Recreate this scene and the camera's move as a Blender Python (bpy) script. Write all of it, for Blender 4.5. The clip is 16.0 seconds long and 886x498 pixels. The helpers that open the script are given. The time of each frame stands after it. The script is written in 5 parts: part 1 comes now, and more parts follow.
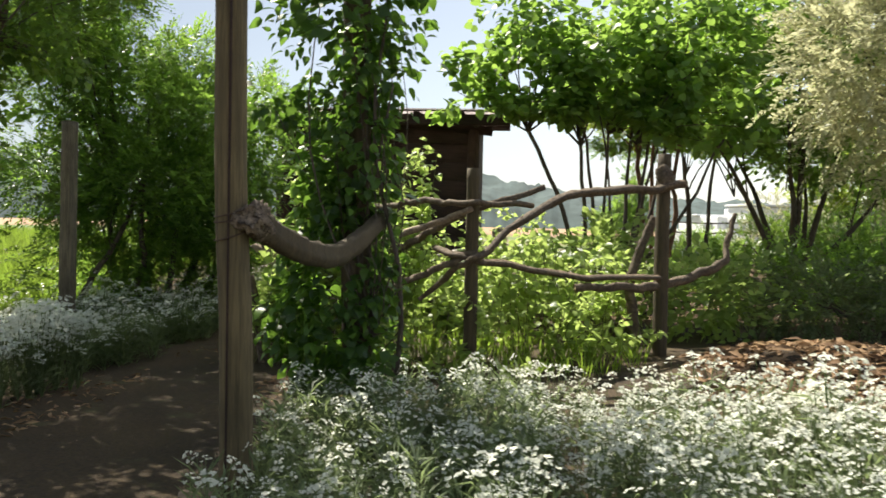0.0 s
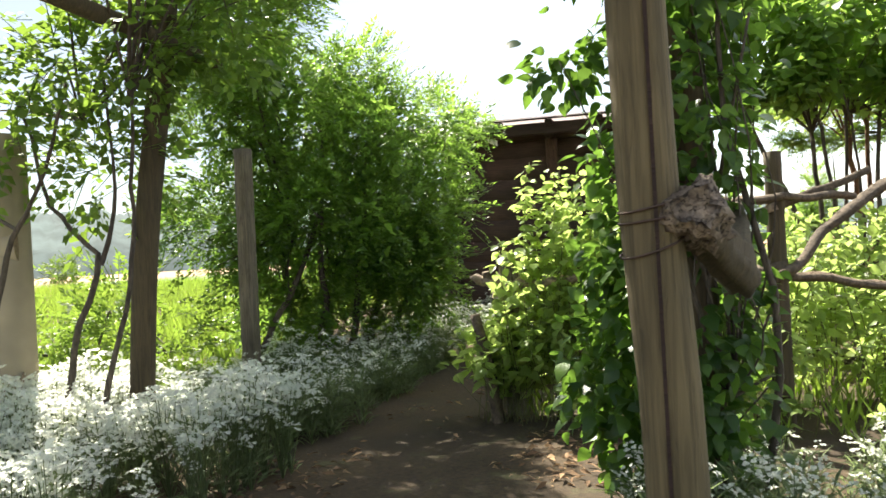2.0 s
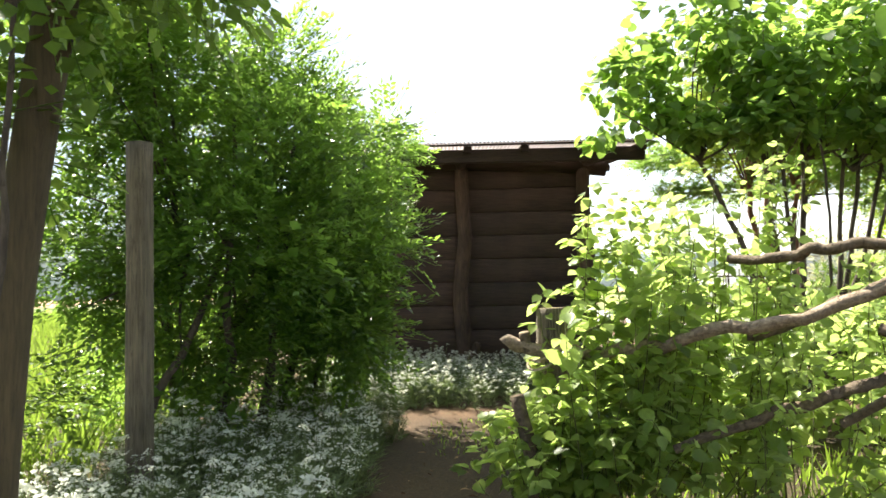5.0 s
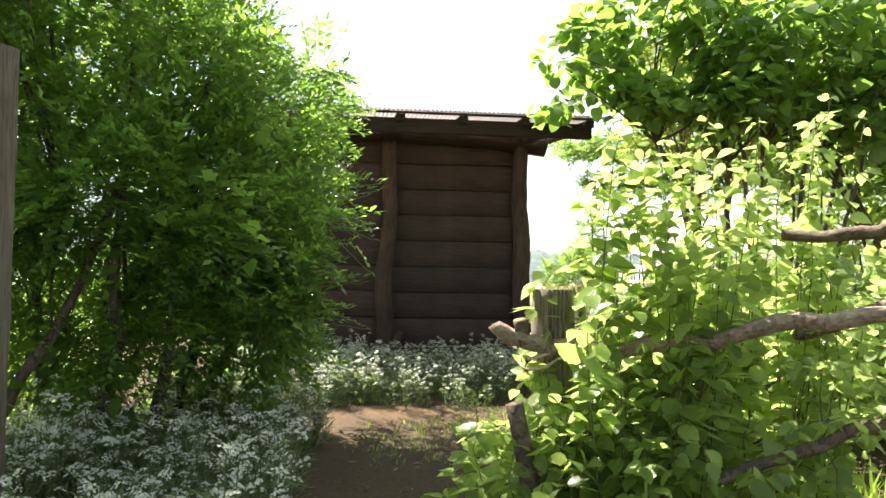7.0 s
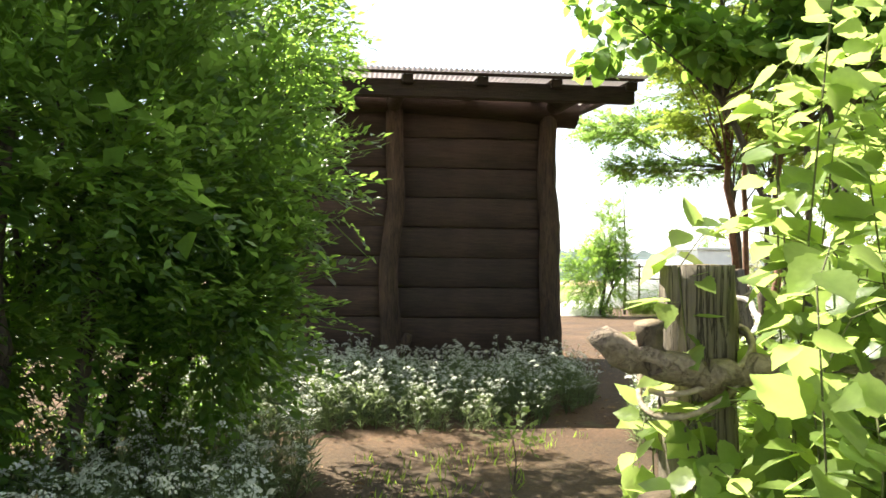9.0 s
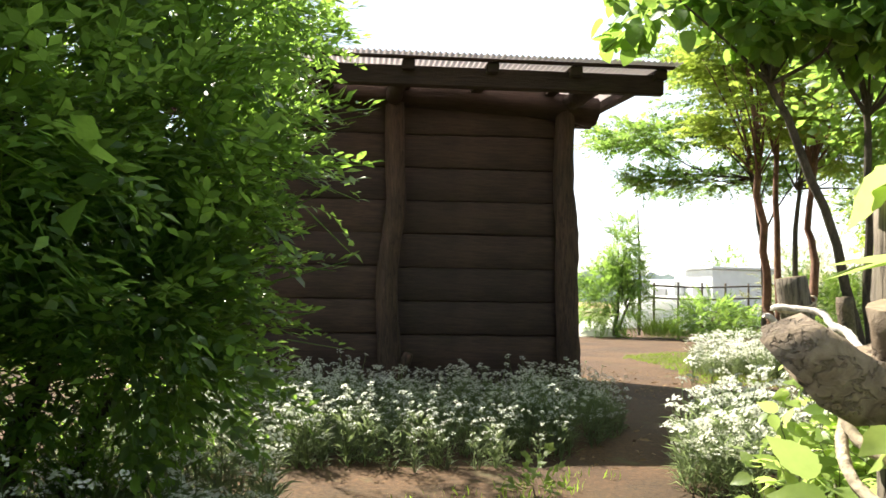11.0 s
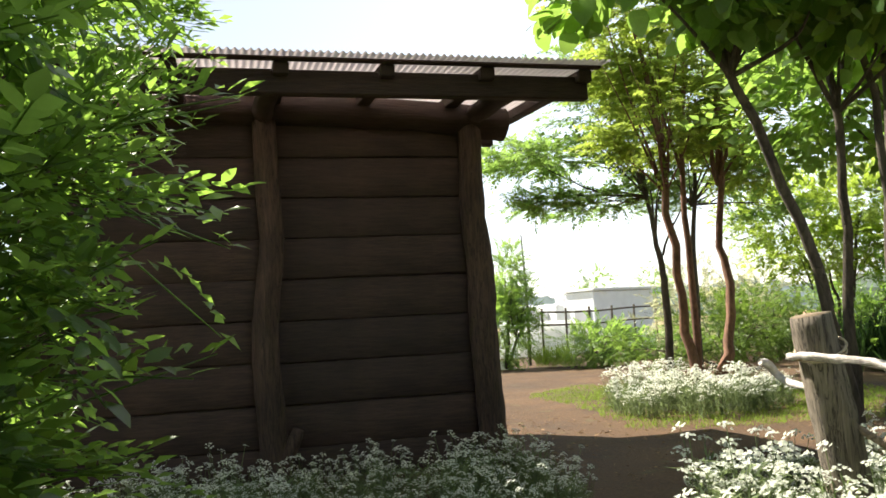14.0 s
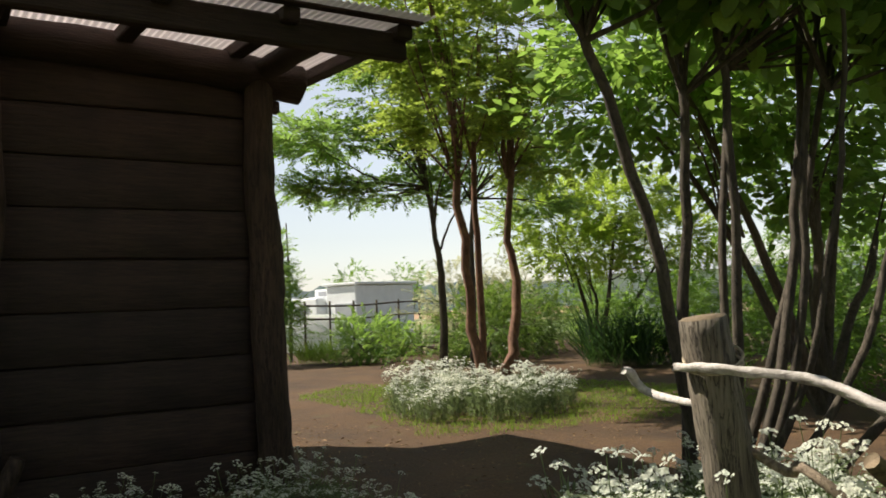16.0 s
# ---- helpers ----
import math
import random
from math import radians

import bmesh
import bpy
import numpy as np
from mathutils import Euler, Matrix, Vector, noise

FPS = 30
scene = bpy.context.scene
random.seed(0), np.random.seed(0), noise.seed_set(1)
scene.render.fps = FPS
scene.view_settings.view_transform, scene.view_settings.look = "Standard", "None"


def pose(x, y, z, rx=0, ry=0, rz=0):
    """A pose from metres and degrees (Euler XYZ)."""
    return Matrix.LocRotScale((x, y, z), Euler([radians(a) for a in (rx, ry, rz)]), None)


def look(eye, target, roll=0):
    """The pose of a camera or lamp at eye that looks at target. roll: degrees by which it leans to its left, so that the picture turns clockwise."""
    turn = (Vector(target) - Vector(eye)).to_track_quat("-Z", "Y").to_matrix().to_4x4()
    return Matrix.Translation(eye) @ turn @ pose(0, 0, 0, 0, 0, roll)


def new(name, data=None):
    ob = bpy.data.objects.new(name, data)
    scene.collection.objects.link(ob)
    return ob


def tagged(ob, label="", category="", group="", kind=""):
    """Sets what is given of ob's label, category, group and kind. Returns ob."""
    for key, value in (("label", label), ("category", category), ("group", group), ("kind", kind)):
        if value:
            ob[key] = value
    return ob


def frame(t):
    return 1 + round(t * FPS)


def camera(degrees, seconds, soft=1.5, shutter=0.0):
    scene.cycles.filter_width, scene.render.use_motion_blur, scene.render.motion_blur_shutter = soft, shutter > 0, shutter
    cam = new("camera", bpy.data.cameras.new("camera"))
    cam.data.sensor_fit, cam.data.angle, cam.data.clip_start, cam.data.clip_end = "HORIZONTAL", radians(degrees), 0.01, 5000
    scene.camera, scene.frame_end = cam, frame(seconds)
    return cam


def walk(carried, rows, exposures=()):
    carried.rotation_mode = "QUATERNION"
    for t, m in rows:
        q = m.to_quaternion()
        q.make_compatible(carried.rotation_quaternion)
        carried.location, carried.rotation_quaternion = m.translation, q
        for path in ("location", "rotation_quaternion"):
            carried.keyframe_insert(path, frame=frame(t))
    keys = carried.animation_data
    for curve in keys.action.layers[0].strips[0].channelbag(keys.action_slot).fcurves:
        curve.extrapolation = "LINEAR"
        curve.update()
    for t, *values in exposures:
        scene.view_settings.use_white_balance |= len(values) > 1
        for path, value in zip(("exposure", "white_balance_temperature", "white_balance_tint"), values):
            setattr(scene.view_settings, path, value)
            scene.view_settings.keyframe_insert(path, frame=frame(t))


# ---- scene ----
cam = camera(57.0, 16.0, soft=1.6, shutter=0.15)
PATH = [
    (0, (2.405, -15.038, 1.199), (2.249, -13.045, 1.134), 1.2),
    (0.5, (2.019, -14.591, 1.169), (1.756, -12.609, 1.12), 2.7),
    (1, (1.647, -14.242, 1.187), (1.336, -12.267, 1.162), 0.4),
    (1.2, (1.522, -14.156, 1.174), (1.169, -12.187, 1.177), -0.9),
    (1.5, (1.386, -13.952, 1.141), (0.99, -11.991, 1.164), -2.0),
    (2, (1.245, -13.607, 1.14), (0.787, -11.66, 1.149), -3.1),
    (2.5, (1.054, -13.289, 1.115), (0.556, -11.352, 1.164), -2.6),
    (3, (0.724, -13.007, 1.137), (0.221, -11.072, 1.187), -1.3),
    (3.5, (0.465, -12.785, 1.164), (-0.071, -10.86, 1.254), -1.0),
    (4, (0.242, -12.484, 1.184), (-0.244, -10.545, 1.245), -0.5),
    (4.5, (0.014, -12.159, 1.204), (-0.319, -10.188, 1.26), -0.2),
    (5, (-0.235, -11.905, 1.224), (-0.246, -9.907, 1.318), -1.3),
    (5.2, (-0.29, -11.802, 1.207), (-0.25, -9.804, 1.3), -1.4),
    (7.5, (-0.552, -10.476, 1.139), (-0.308, -8.491, 1.182), 1.2),
    (8, (-0.557, -10.08, 1.131), (-0.325, -8.093, 1.122), 1.1),
    (8.5, (-0.499, -9.603, 1.111), (-0.289, -7.614, 1.144), 0.5),
    (9, (-0.447, -9.245, 1.072), (-0.23, -7.258, 1.138), 0.5),
    (11.3, (-0.298, -8.128, 0.98), (-0.1, -6.142, 1.099), 0.8),
    (11.5, (-0.279, -8.002, 0.986), (-0.037, -6.02, 1.097), 0.8),
    (12, (-0.205, -7.707, 1.048), (0.134, -5.738, 1.139), 0.4),
    (12.5, (-0.195, -7.505, 1.061), (0.2, -5.549, 1.192), -0.5),
    (13, (-0.233, -7.191, 1.085), (0.227, -5.25, 1.233), -0.5),
    (13.5, (-0.286, -6.985, 1.138), (0.196, -5.051, 1.309), -2.0),
    (14, (-0.344, -6.839, 1.173), (0.17, -4.915, 1.361), -3.2),
    (14.5, (-0.351, -6.531, 1.189), (0.221, -4.623, 1.369), -3.9),
    (15, (-0.284, -6.23, 1.211), (0.432, -4.373, 1.412), -2.7),
    (15.5, (-0.249, -6.03, 1.203), (0.604, -4.233, 1.408), -2.6),
    (16, (-0.275, -5.755, 1.214), (0.788, -4.068, 1.356), -2.5),
]
EXPOSURE = [(0.0, 1.05), (0.7, 1.55), (1.5, 1.85), (3.5, 1.65), (5.0, 1.92), (7.5, 2.08), (9.0, 2.05), (11.5, 1.7), (12.5, 1.6), (14.0, 1.46), (14.8, 1.4), (15.4, 1.02), (16.0, 0.55)]
walk(cam, [(t, look(eye, target, roll)) for t, eye, target, roll in PATH], EXPOSURE)

# ---- light ----
SUN_EL, SUN_AZ = 50.0, 39.0          # degrees above the horizon; from +y towards -x
world = bpy.data.worlds.new("sky")
scene.world = world
world.use_nodes = True
wn = world.node_tree
sky = wn.nodes.new("ShaderNodeTexSky")
sky.sky_type, sky.sun_disc = "NISHITA", False
sky.sun_elevation, sky.sun_rotation = radians(SUN_EL), radians(SUN_AZ)
sky.air_density, sky.dust_density, sky.ozone_density = 1.0, 0.8, 1.0
haze = wn.nodes.new("ShaderNodeHueSaturation")
haze.inputs["Saturation"].default_value = 0.55
wn.links.new(sky.outputs[0], haze.inputs["Color"])
wn.links.new(haze.outputs[0], wn.nodes["Background"].inputs[0])
wn.nodes["Background"].inputs[1].default_value = 0.072
sun_dir = Vector((-math.sin(radians(SUN_AZ)) * math.cos(radians(SUN_EL)), math.cos(radians(SUN_AZ)) * math.cos(radians(SUN_EL)), math.sin(radians(SUN_EL))))
lamp = bpy.data.lights.new("sun", "SUN")
lamp.energy, lamp.angle, lamp.color = 5.0, radians(0.5), (1.0, 0.93, 0.80)
sun = new("sun", lamp)
sun.matrix_world = look(sun_dir * 60, (0, 0, 0))


# ---- materials ----
def mat(name, build):
    m = bpy.data.materials.new(name)
    m.use_nodes = True
    build(m.node_tree, m.node_tree.nodes["Principled BSDF"])
    return m


def node(nt, kind, **values):
    n = nt.nodes.new(kind)
    for k, v in values.items():
        if k in n.inputs:
            n.inputs[k].default_value = v
    return n


def ramp(nt, src, stops):
    r = nt.nodes.new("ShaderNodeValToRGB")
    els = r.color_ramp.elements
    while len(els) < len(stops):
        els.new(0.5)
    for e, (p, c) in zip(els, stops):
        e.position, e.color = p, (*c, 1)
    nt.links.new(src, r.inputs[0])
    return r.outputs[0]


def leaf_mat(name, dark, light, glow, rough=0.45, through_part=0.5):
    """Thin leaves: a glossy face and light coming through the blade."""
    def build(nt, p):
        g = nt.nodes.new("ShaderNodeNewGeometry")
        col = ramp(nt, g.outputs["Random Per Island"], [(0.0, dark), (0.7, light), (1.0, tuple(0.6 * a + 0.4 * b for a, b in zip(light, glow)))])
        nz = node(nt, "ShaderNodeTexNoise", Scale=1.3, Detail=2.0)
        tc = nt.nodes.new("ShaderNodeTexCoord")
        nt.links.new(tc.outputs["Object"], nz.inputs["Vector"])
        mix = nt.nodes.new("ShaderNodeMixRGB")
        mix.blend_type = "MULTIPLY"
        mix.inputs[0].default_value = 0.6
        nt.links.new(col, mix.inputs[1])
        nt.links.new(ramp(nt, nz.outputs[0], [(0.3, (0.6, 0.65, 0.6)), (0.7, (1.2, 1.15, 1.0))]), mix.inputs[2])
        spots = node(nt, "ShaderNodeTexNoise", Scale=55.0, Detail=3.0, Roughness=0.6)
        nt.links.new(tc.outputs["Object"], spots.inputs["Vector"])
        tissue = nt.nodes.new("ShaderNodeMixRGB")
        tissue.blend_type = "MULTIPLY"
        tissue.inputs[0].default_value = 1.0
        nt.links.new(mix.outputs[0], tissue.inputs[1])
        nt.links.new(ramp(nt, spots.outputs[0], [(0.3, (0.74, 0.78, 0.72)), (0.7, (1.2, 1.17, 1.1))]), tissue.inputs[2])
        mix = tissue
        veins = node(nt, "ShaderNodeBump", Strength=0.35, Distance=0.004)
        nt.links.new(spots.outputs[0], veins.inputs["Height"])
        nt.links.new(veins.outputs[0], p.inputs["Normal"])
        nt.links.new(mix.outputs[0], p.inputs["Base Color"])
        p.inputs["Roughness"].default_value = rough
        p.inputs["Specular IOR Level"].default_value = 0.35
        tr = nt.nodes.new("ShaderNodeBsdfTranslucent")
        tcol = nt.nodes.new("ShaderNodeMixRGB")
        tcol.inputs[0].default_value = 0.65
        tcol.inputs[2].default_value = (*glow, 1)
        nt.links.new(mix.outputs[0], tcol.inputs[1])
        nt.links.new(tcol.outputs[0], tr.inputs[0])
        ms = nt.nodes.new("ShaderNodeMixShader")
        ms.inputs[0].default_value = through_part
        nt.links.new(p.outputs[0], ms.inputs[1])
        nt.links.new(tr.outputs[0], ms.inputs[2])
        nt.links.new(ms.outputs[0], nt.nodes["Material Output"].inputs[0])
    return mat(name, build)


def wood_mat(name, dark, light, scale=(14, 14, 1.2), rough=0.85, bump=0.35, island=False, fine=7.0, crack=0.0):
    """Grain along z of the object's own space, with stains of a larger size."""
    def build(nt, p):
        tc = nt.nodes.new("ShaderNodeTexCoord")
        mp = node(nt, "ShaderNodeMapping")
        mp.inputs["Scale"].default_value = scale
        nt.links.new(tc.outputs["Object"], mp.inputs[0])
        grain = node(nt, "ShaderNodeTexNoise", Scale=fine, Detail=6.0, Roughness=0.65, Distortion=0.4)
        nt.links.new(mp.outputs[0], grain.inputs["Vector"])
        stain = node(nt, "ShaderNodeTexNoise", Scale=2.2, Detail=3.0)
        nt.links.new(tc.outputs["Object"], stain.inputs["Vector"])
        c = ramp(nt, grain.outputs[0], [(0.28, dark), (0.72, light)])
        mix = nt.nodes.new("ShaderNodeMixRGB")
        mix.blend_type, mix.inputs[0].default_value = "MULTIPLY", 0.8
        nt.links.new(c, mix.inputs[1])
        nt.links.new(ramp(nt, stain.outputs[0], [(0.3, (0.55, 0.52, 0.5)), (0.7, (1.25, 1.2, 1.15))]), mix.inputs[2])
        out = mix.outputs[0]
        if island:
            info = nt.nodes.new("ShaderNodeObjectInfo")
            m2 = nt.nodes.new("ShaderNodeMixRGB")
            m2.blend_type, m2.inputs[0].default_value = "MULTIPLY", 1.0
            nt.links.new(out, m2.inputs[1])
            nt.links.new(ramp(nt, info.outputs["Random"], [(0, (0.75, 0.75, 0.78)), (1, (1.25, 1.2, 1.15))]), m2.inputs[2])
            out = m2.outputs[0]
        height = grain.outputs[0]
        if crack:
            cm = node(nt, "ShaderNodeMapping")
            cm.inputs["Scale"].default_value = tuple(2.2 * c for c in scale)
            nt.links.new(tc.outputs["Object"], cm.inputs[0])
            cn = node(nt, "ShaderNodeTexNoise", Scale=1.6, Detail=4.0, Roughness=0.6, Distortion=0.1)
            nt.links.new(cm.outputs[0], cn.inputs["Vector"])
            line = ramp(nt, cn.outputs[0], [(0.472, (1, 1, 1)), (0.488, (0.2, 0.18, 0.16)), (0.498, (0.18, 0.16, 0.14)), (0.515, (1, 1, 1))])
            m3 = nt.nodes.new("ShaderNodeMixRGB")
            m3.blend_type, m3.inputs[0].default_value = "MULTIPLY", crack
            nt.links.new(out, m3.inputs[1])
            nt.links.new(line, m3.inputs[2])
            out = m3.outputs[0]
            add = nt.nodes.new("ShaderNodeMixRGB")
            add.inputs[0].default_value = 0.6
            nt.links.new(grain.outputs[0], add.inputs[1])
            nt.links.new(line, add.inputs[2])
            height = add.outputs[0]
        nt.links.new(out, p.inputs["Base Color"])
        p.inputs["Roughness"].default_value = rough
        b = node(nt, "ShaderNodeBump", Strength=bump, Distance=0.02)
        nt.links.new(height, b.inputs["Height"])
        nt.links.new(b.outputs[0], p.inputs["Normal"])
    return mat(name, build)


def plain(name, colour, rough=0.8, noise_scale=6.0, vary=0.3, bump=0.1, metal=0.0):
    def build(nt, p):
        tc = nt.nodes.new("ShaderNodeTexCoord")
        n = node(nt, "ShaderNodeTexNoise", Scale=noise_scale, Detail=5.0)
        nt.links.new(tc.outputs["Object"], n.inputs["Vector"])
        nt.links.new(ramp(nt, n.outputs[0], [(0.3, tuple(c * (1 - vary) for c in colour)), (0.7, tuple(min(1, c * (1 + vary)) for c in colour))]), p.inputs["Base Color"])
        p.inputs["Roughness"].default_value, p.inputs["Metallic"].default_value = rough, metal
        b = node(nt, "ShaderNodeBump", Strength=bump, Distance=0.02)
        nt.links.new(n.outputs[0], b.inputs["Height"])
        nt.links.new(b.outputs[0], p.inputs["Normal"])
    return mat(name, build)


def soil_build(nt, p):
    tc = nt.nodes.new("ShaderNodeTexCoord")
    n1 = node(nt, "ShaderNodeTexNoise", Scale=0.9, Detail=4.0)
    n2 = node(nt, "ShaderNodeTexNoise", Scale=38.0, Detail=6.0, Roughness=0.7)
    n3 = node(nt, "ShaderNodeTexNoise", Scale=3.2, Detail=5.0, Roughness=0.6)
    n4 = node(nt, "ShaderNodeTexNoise", Scale=0.02, Detail=2.0)
    for n in (n1, n2, n3, n4):
        nt.links.new(tc.outputs["Object"], n.inputs["Vector"])
    base = ramp(nt, n2.outputs[0], [(0.3, (0.038, 0.021, 0.010)), (0.55, (0.094, 0.052, 0.023)), (0.75, (0.175, 0.104, 0.048))])
    # broad mottling of the soil tone, widened to stand in for dappled shade
    big = ramp(nt, n1.outputs[0], [(0.3, (0.58, 0.55, 0.52)), (0.7, (1.32, 1.25, 1.12))])
    m = nt.nodes.new("ShaderNodeMixRGB")
    m.blend_type, m.inputs[0].default_value = "MULTIPLY", 1.0
    nt.links.new(base, m.inputs[1])
    nt.links.new(big, m.inputs[2])
    # mossy earth on the garden path, its darker tone also standing in for shade
    sy = nt.nodes.new("ShaderNodeSeparateXYZ")
    nt.links.new(tc.outputs["Object"], sy.inputs[0])
    wob = nt.nodes.new("ShaderNodeMath")
    wob.operation = "MULTIPLY_ADD"
    wob.inputs[1].default_value = 2.4
    nt.links.new(n3.outputs[0], wob.inputs[0])
    nt.links.new(sy.outputs["Y"], wob.inputs[2])
    moss_shade = node(nt, "ShaderNodeMapRange")
    moss_shade.inputs[1].default_value, moss_shade.inputs[2].default_value = -3.6, -2.4
    moss_shade.inputs[3].default_value, moss_shade.inputs[4].default_value = 1.0, 0.0
    nt.links.new(wob.outputs[0], moss_shade.inputs[0])
    shaded_moss = nt.nodes.new("ShaderNodeMixRGB")
    shaded_moss.blend_type = "MULTIPLY"
    shaded_moss.inputs[2].default_value = (0.66, 0.80, 0.80, 1)
    nt.links.new(moss_shade.outputs[0], shaded_moss.inputs[0])
    nt.links.new(m.outputs[0], shaded_moss.inputs[1])
    m = shaded_moss
    # moss and short turf in patches
    turf = nt.nodes.new("ShaderNodeMixRGB")
    nt.links.new(ramp(nt, n3.outputs[0], [(0.6, (0, 0, 0)), (0.74, (0.55, 0.55, 0.55))]), turf.inputs[0])
    nt.links.new(m.outputs[0], turf.inputs[1])
    turf.inputs[2].default_value = (0.11, 0.12, 0.045, 1)
    # farmland further off
    sep = nt.nodes.new("ShaderNodeSeparateXYZ")
    nt.links.new(tc.outputs["Object"], sep.inputs[0])
    ln = nt.nodes.new("ShaderNodeVectorMath")
    ln.operation = "LENGTH"
    nt.links.new(tc.outputs["Object"], ln.inputs[0])
    mr = node(nt, "ShaderNodeMapRange")
    mr.inputs[1].default_value, mr.inputs[2].default_value = 22.0, 34.0
    nt.links.new(ln.outputs["Value"], mr.inputs[0])
    far = nt.nodes.new("ShaderNodeMixRGB")
    nt.links.new(mr.outputs[0], far.inputs[0])
    nt.links.new(turf.outputs[0], far.inputs[1])
    nt.links.new(ramp(nt, n4.outputs[0], [(0.42, (0.10, 0.17, 0.04)), (0.5, (0.14, 0.19, 0.05)), (0.6, (0.30, 0.19, 0.11))]), far.inputs[2])
    mr2 = node(nt, "ShaderNodeMapRange")
    mr2.inputs[1].default_value, mr2.inputs[2].default_value = 78.0, 92.0
    nt.links.new(ln.outputs["Value"], mr2.inputs[0])
    tilled = nt.nodes.new("ShaderNodeMixRGB")
    nt.links.new(mr2.outputs[0], tilled.inputs[0])
    nt.links.new(far.outputs[0], tilled.inputs[1])
    tilled.inputs[2].default_value = (0.40, 0.25, 0.14, 1)
    nt.links.new(tilled.outputs[0], p.inputs["Base Color"])
    p.inputs["Roughness"].default_value = 0.95
    b = node(nt, "ShaderNodeBump", Strength=0.6, Distance=0.02)
    nt.links.new(n2.outputs[0], b.inputs["Height"])
    nt.links.new(b.outputs[0], p.inputs["Normal"])


SOIL = mat("soil", soil_build)
BOARD = wood_mat("stained board", (0.020, 0.012, 0.009), (0.066, 0.039, 0.029), scale=(0.9, 9, 9), rough=0.8, bump=0.4, island=True)
LOG_DARK = wood_mat("stained log", (0.03, 0.018, 0.013), (0.125, 0.077, 0.053), scale=(9, 9, 0.9), bump=0.8, crack=0.75)
BEAM_DARK = wood_mat("stained beam", (0.02, 0.011, 0.008), (0.06, 0.034, 0.024), scale=(0.8, 9, 9), bump=0.6)
POST = wood_mat("weathered post", (0.065, 0.052, 0.024), (0.19, 0.15, 0.075), scale=(8, 8, 0.4), bump=0.35, crack=0.25)
POST_DARK = wood_mat("grey brown post", (0.044, 0.034, 0.017), (0.118, 0.09, 0.046), scale=(8, 8, 0.4), bump=0.35, crack=0.25)
GREY_POST = wood_mat("silvered post", (0.08, 0.068, 0.048), (0.21, 0.182, 0.13), scale=(9, 9, 0.4), bump=0.5, crack=0.5)
STUMP = wood_mat("cracked grey timber", (0.11, 0.09, 0.066), (0.29, 0.25, 0.195), scale=(11, 11, 0.35), bump=0.8, crack=0.85)
CUT = wood_mat("sawn end", (0.16, 0.115, 0.07), (0.34, 0.26, 0.17), scale=(4, 4, 4), bump=0.5)
RAIL = wood_mat("barked branch", (0.06, 0.044, 0.028), (0.22, 0.17, 0.115), scale=(5, 5, 5), bump=0.8, crack=0.25)
BLEACHED = wood_mat("bleached branch", (0.40, 0.36, 0.325), (0.76, 0.725, 0.70), scale=(5, 5, 5), bump=0.4)
PEELED = wood_mat("half-peeled branch", (0.14, 0.10, 0.07), (0.46, 0.37, 0.27), scale=(7, 7, 7), bump=0.8, crack=0.2)
CANE = wood_mat("green brown cane", (0.07, 0.075, 0.03), (0.17, 0.18, 0.07), scale=(8, 8, 2), bump=0.3)
SHAGGY = wood_mat("shaggy bark", (0.07, 0.05, 0.035), (0.36, 0.29, 0.21), scale=(16, 16, 16), bump=1.0, fine=3.0, crack=0.9)
BARK = wood_mat("grey bark", (0.04, 0.032, 0.023), (0.15, 0.122, 0.09), scale=(6, 6, 1.5), bump=0.8, crack=0.3)
BARK_RED = wood_mat("reddish bark", (0.10, 0.048, 0.03), (0.30, 0.16, 0.10), scale=(5, 5, 1.5), bump=0.6)
CONCRETE = plain("smooth pale timber", (0.31, 0.26, 0.175), 0.8, 3.0, 0.22, 0.15)
WIRE = plain("rusty wire", (0.09, 0.06, 0.045), 0.6, 40, 0.3, 0.1, 0.6)
ROPE = plain("faded rope", (0.42, 0.34, 0.24), 0.95, 60, 0.3, 0.5)
WHITE_WALL = plain("white wall", (0.78, 0.79, 0.8), 0.7, 2.0, 0.06, 0.05)
GREY_ROOF = plain("grey roof", (0.35, 0.36, 0.38), 0.6, 2.0, 0.12, 0.05)
FILM = leaf_mat("white sheeting", (0.84, 0.86, 0.88), (0.9, 0.92, 0.93), (0.95, 0.96, 0.96), 0.5, 0.45)

LEAF_HEDGE = leaf_mat("hedge leaf", (0.018, 0.043, 0.016), (0.07, 0.145, 0.04), (0.48, 0.76, 0.11), 0.36, 0.5)
LEAF_VINE = leaf_mat("vine leaf", (0.022, 0.052, 0.018), (0.065, 0.125, 0.036), (0.28, 0.50, 0.06), 0.34, 0.44)
LEAF_ROSE = leaf_mat("rose leaf", (0.035, 0.075, 0.018), (0.09, 0.16, 0.035), (0.36, 0.54, 0.07), 0.42, 0.48)
LEAF_BRAMBLE = leaf_mat("bramble leaf", (0.105, 0.175, 0.05), (0.29, 0.39, 0.125), (0.64, 0.80, 0.22), 0.36, 0.6)
LEAF_BROAD = leaf_mat("broad leaf", (0.045, 0.10, 0.03), (0.12, 0.215, 0.065), (0.48, 0.72, 0.12), 0.38, 0.54)
LEAF_TIER = leaf_mat("tiered tree leaf", (0.05, 0.11, 0.035), (0.14, 0.24, 0.065), (0.46, 0.68, 0.14), 0.42, 0.55)
LEAF_LAYER = leaf_mat("layered tree leaf", (0.085, 0.13, 0.028), (0.22, 0.30, 0.06), (0.60, 0.74, 0.12), 0.45, 0.58)
LEAF_PALE = leaf_mat("pale leaf", (0.24, 0.27, 0.14), (0.60, 0.58, 0.40), (0.70, 0.70, 0.42), 0.5, 0.5)
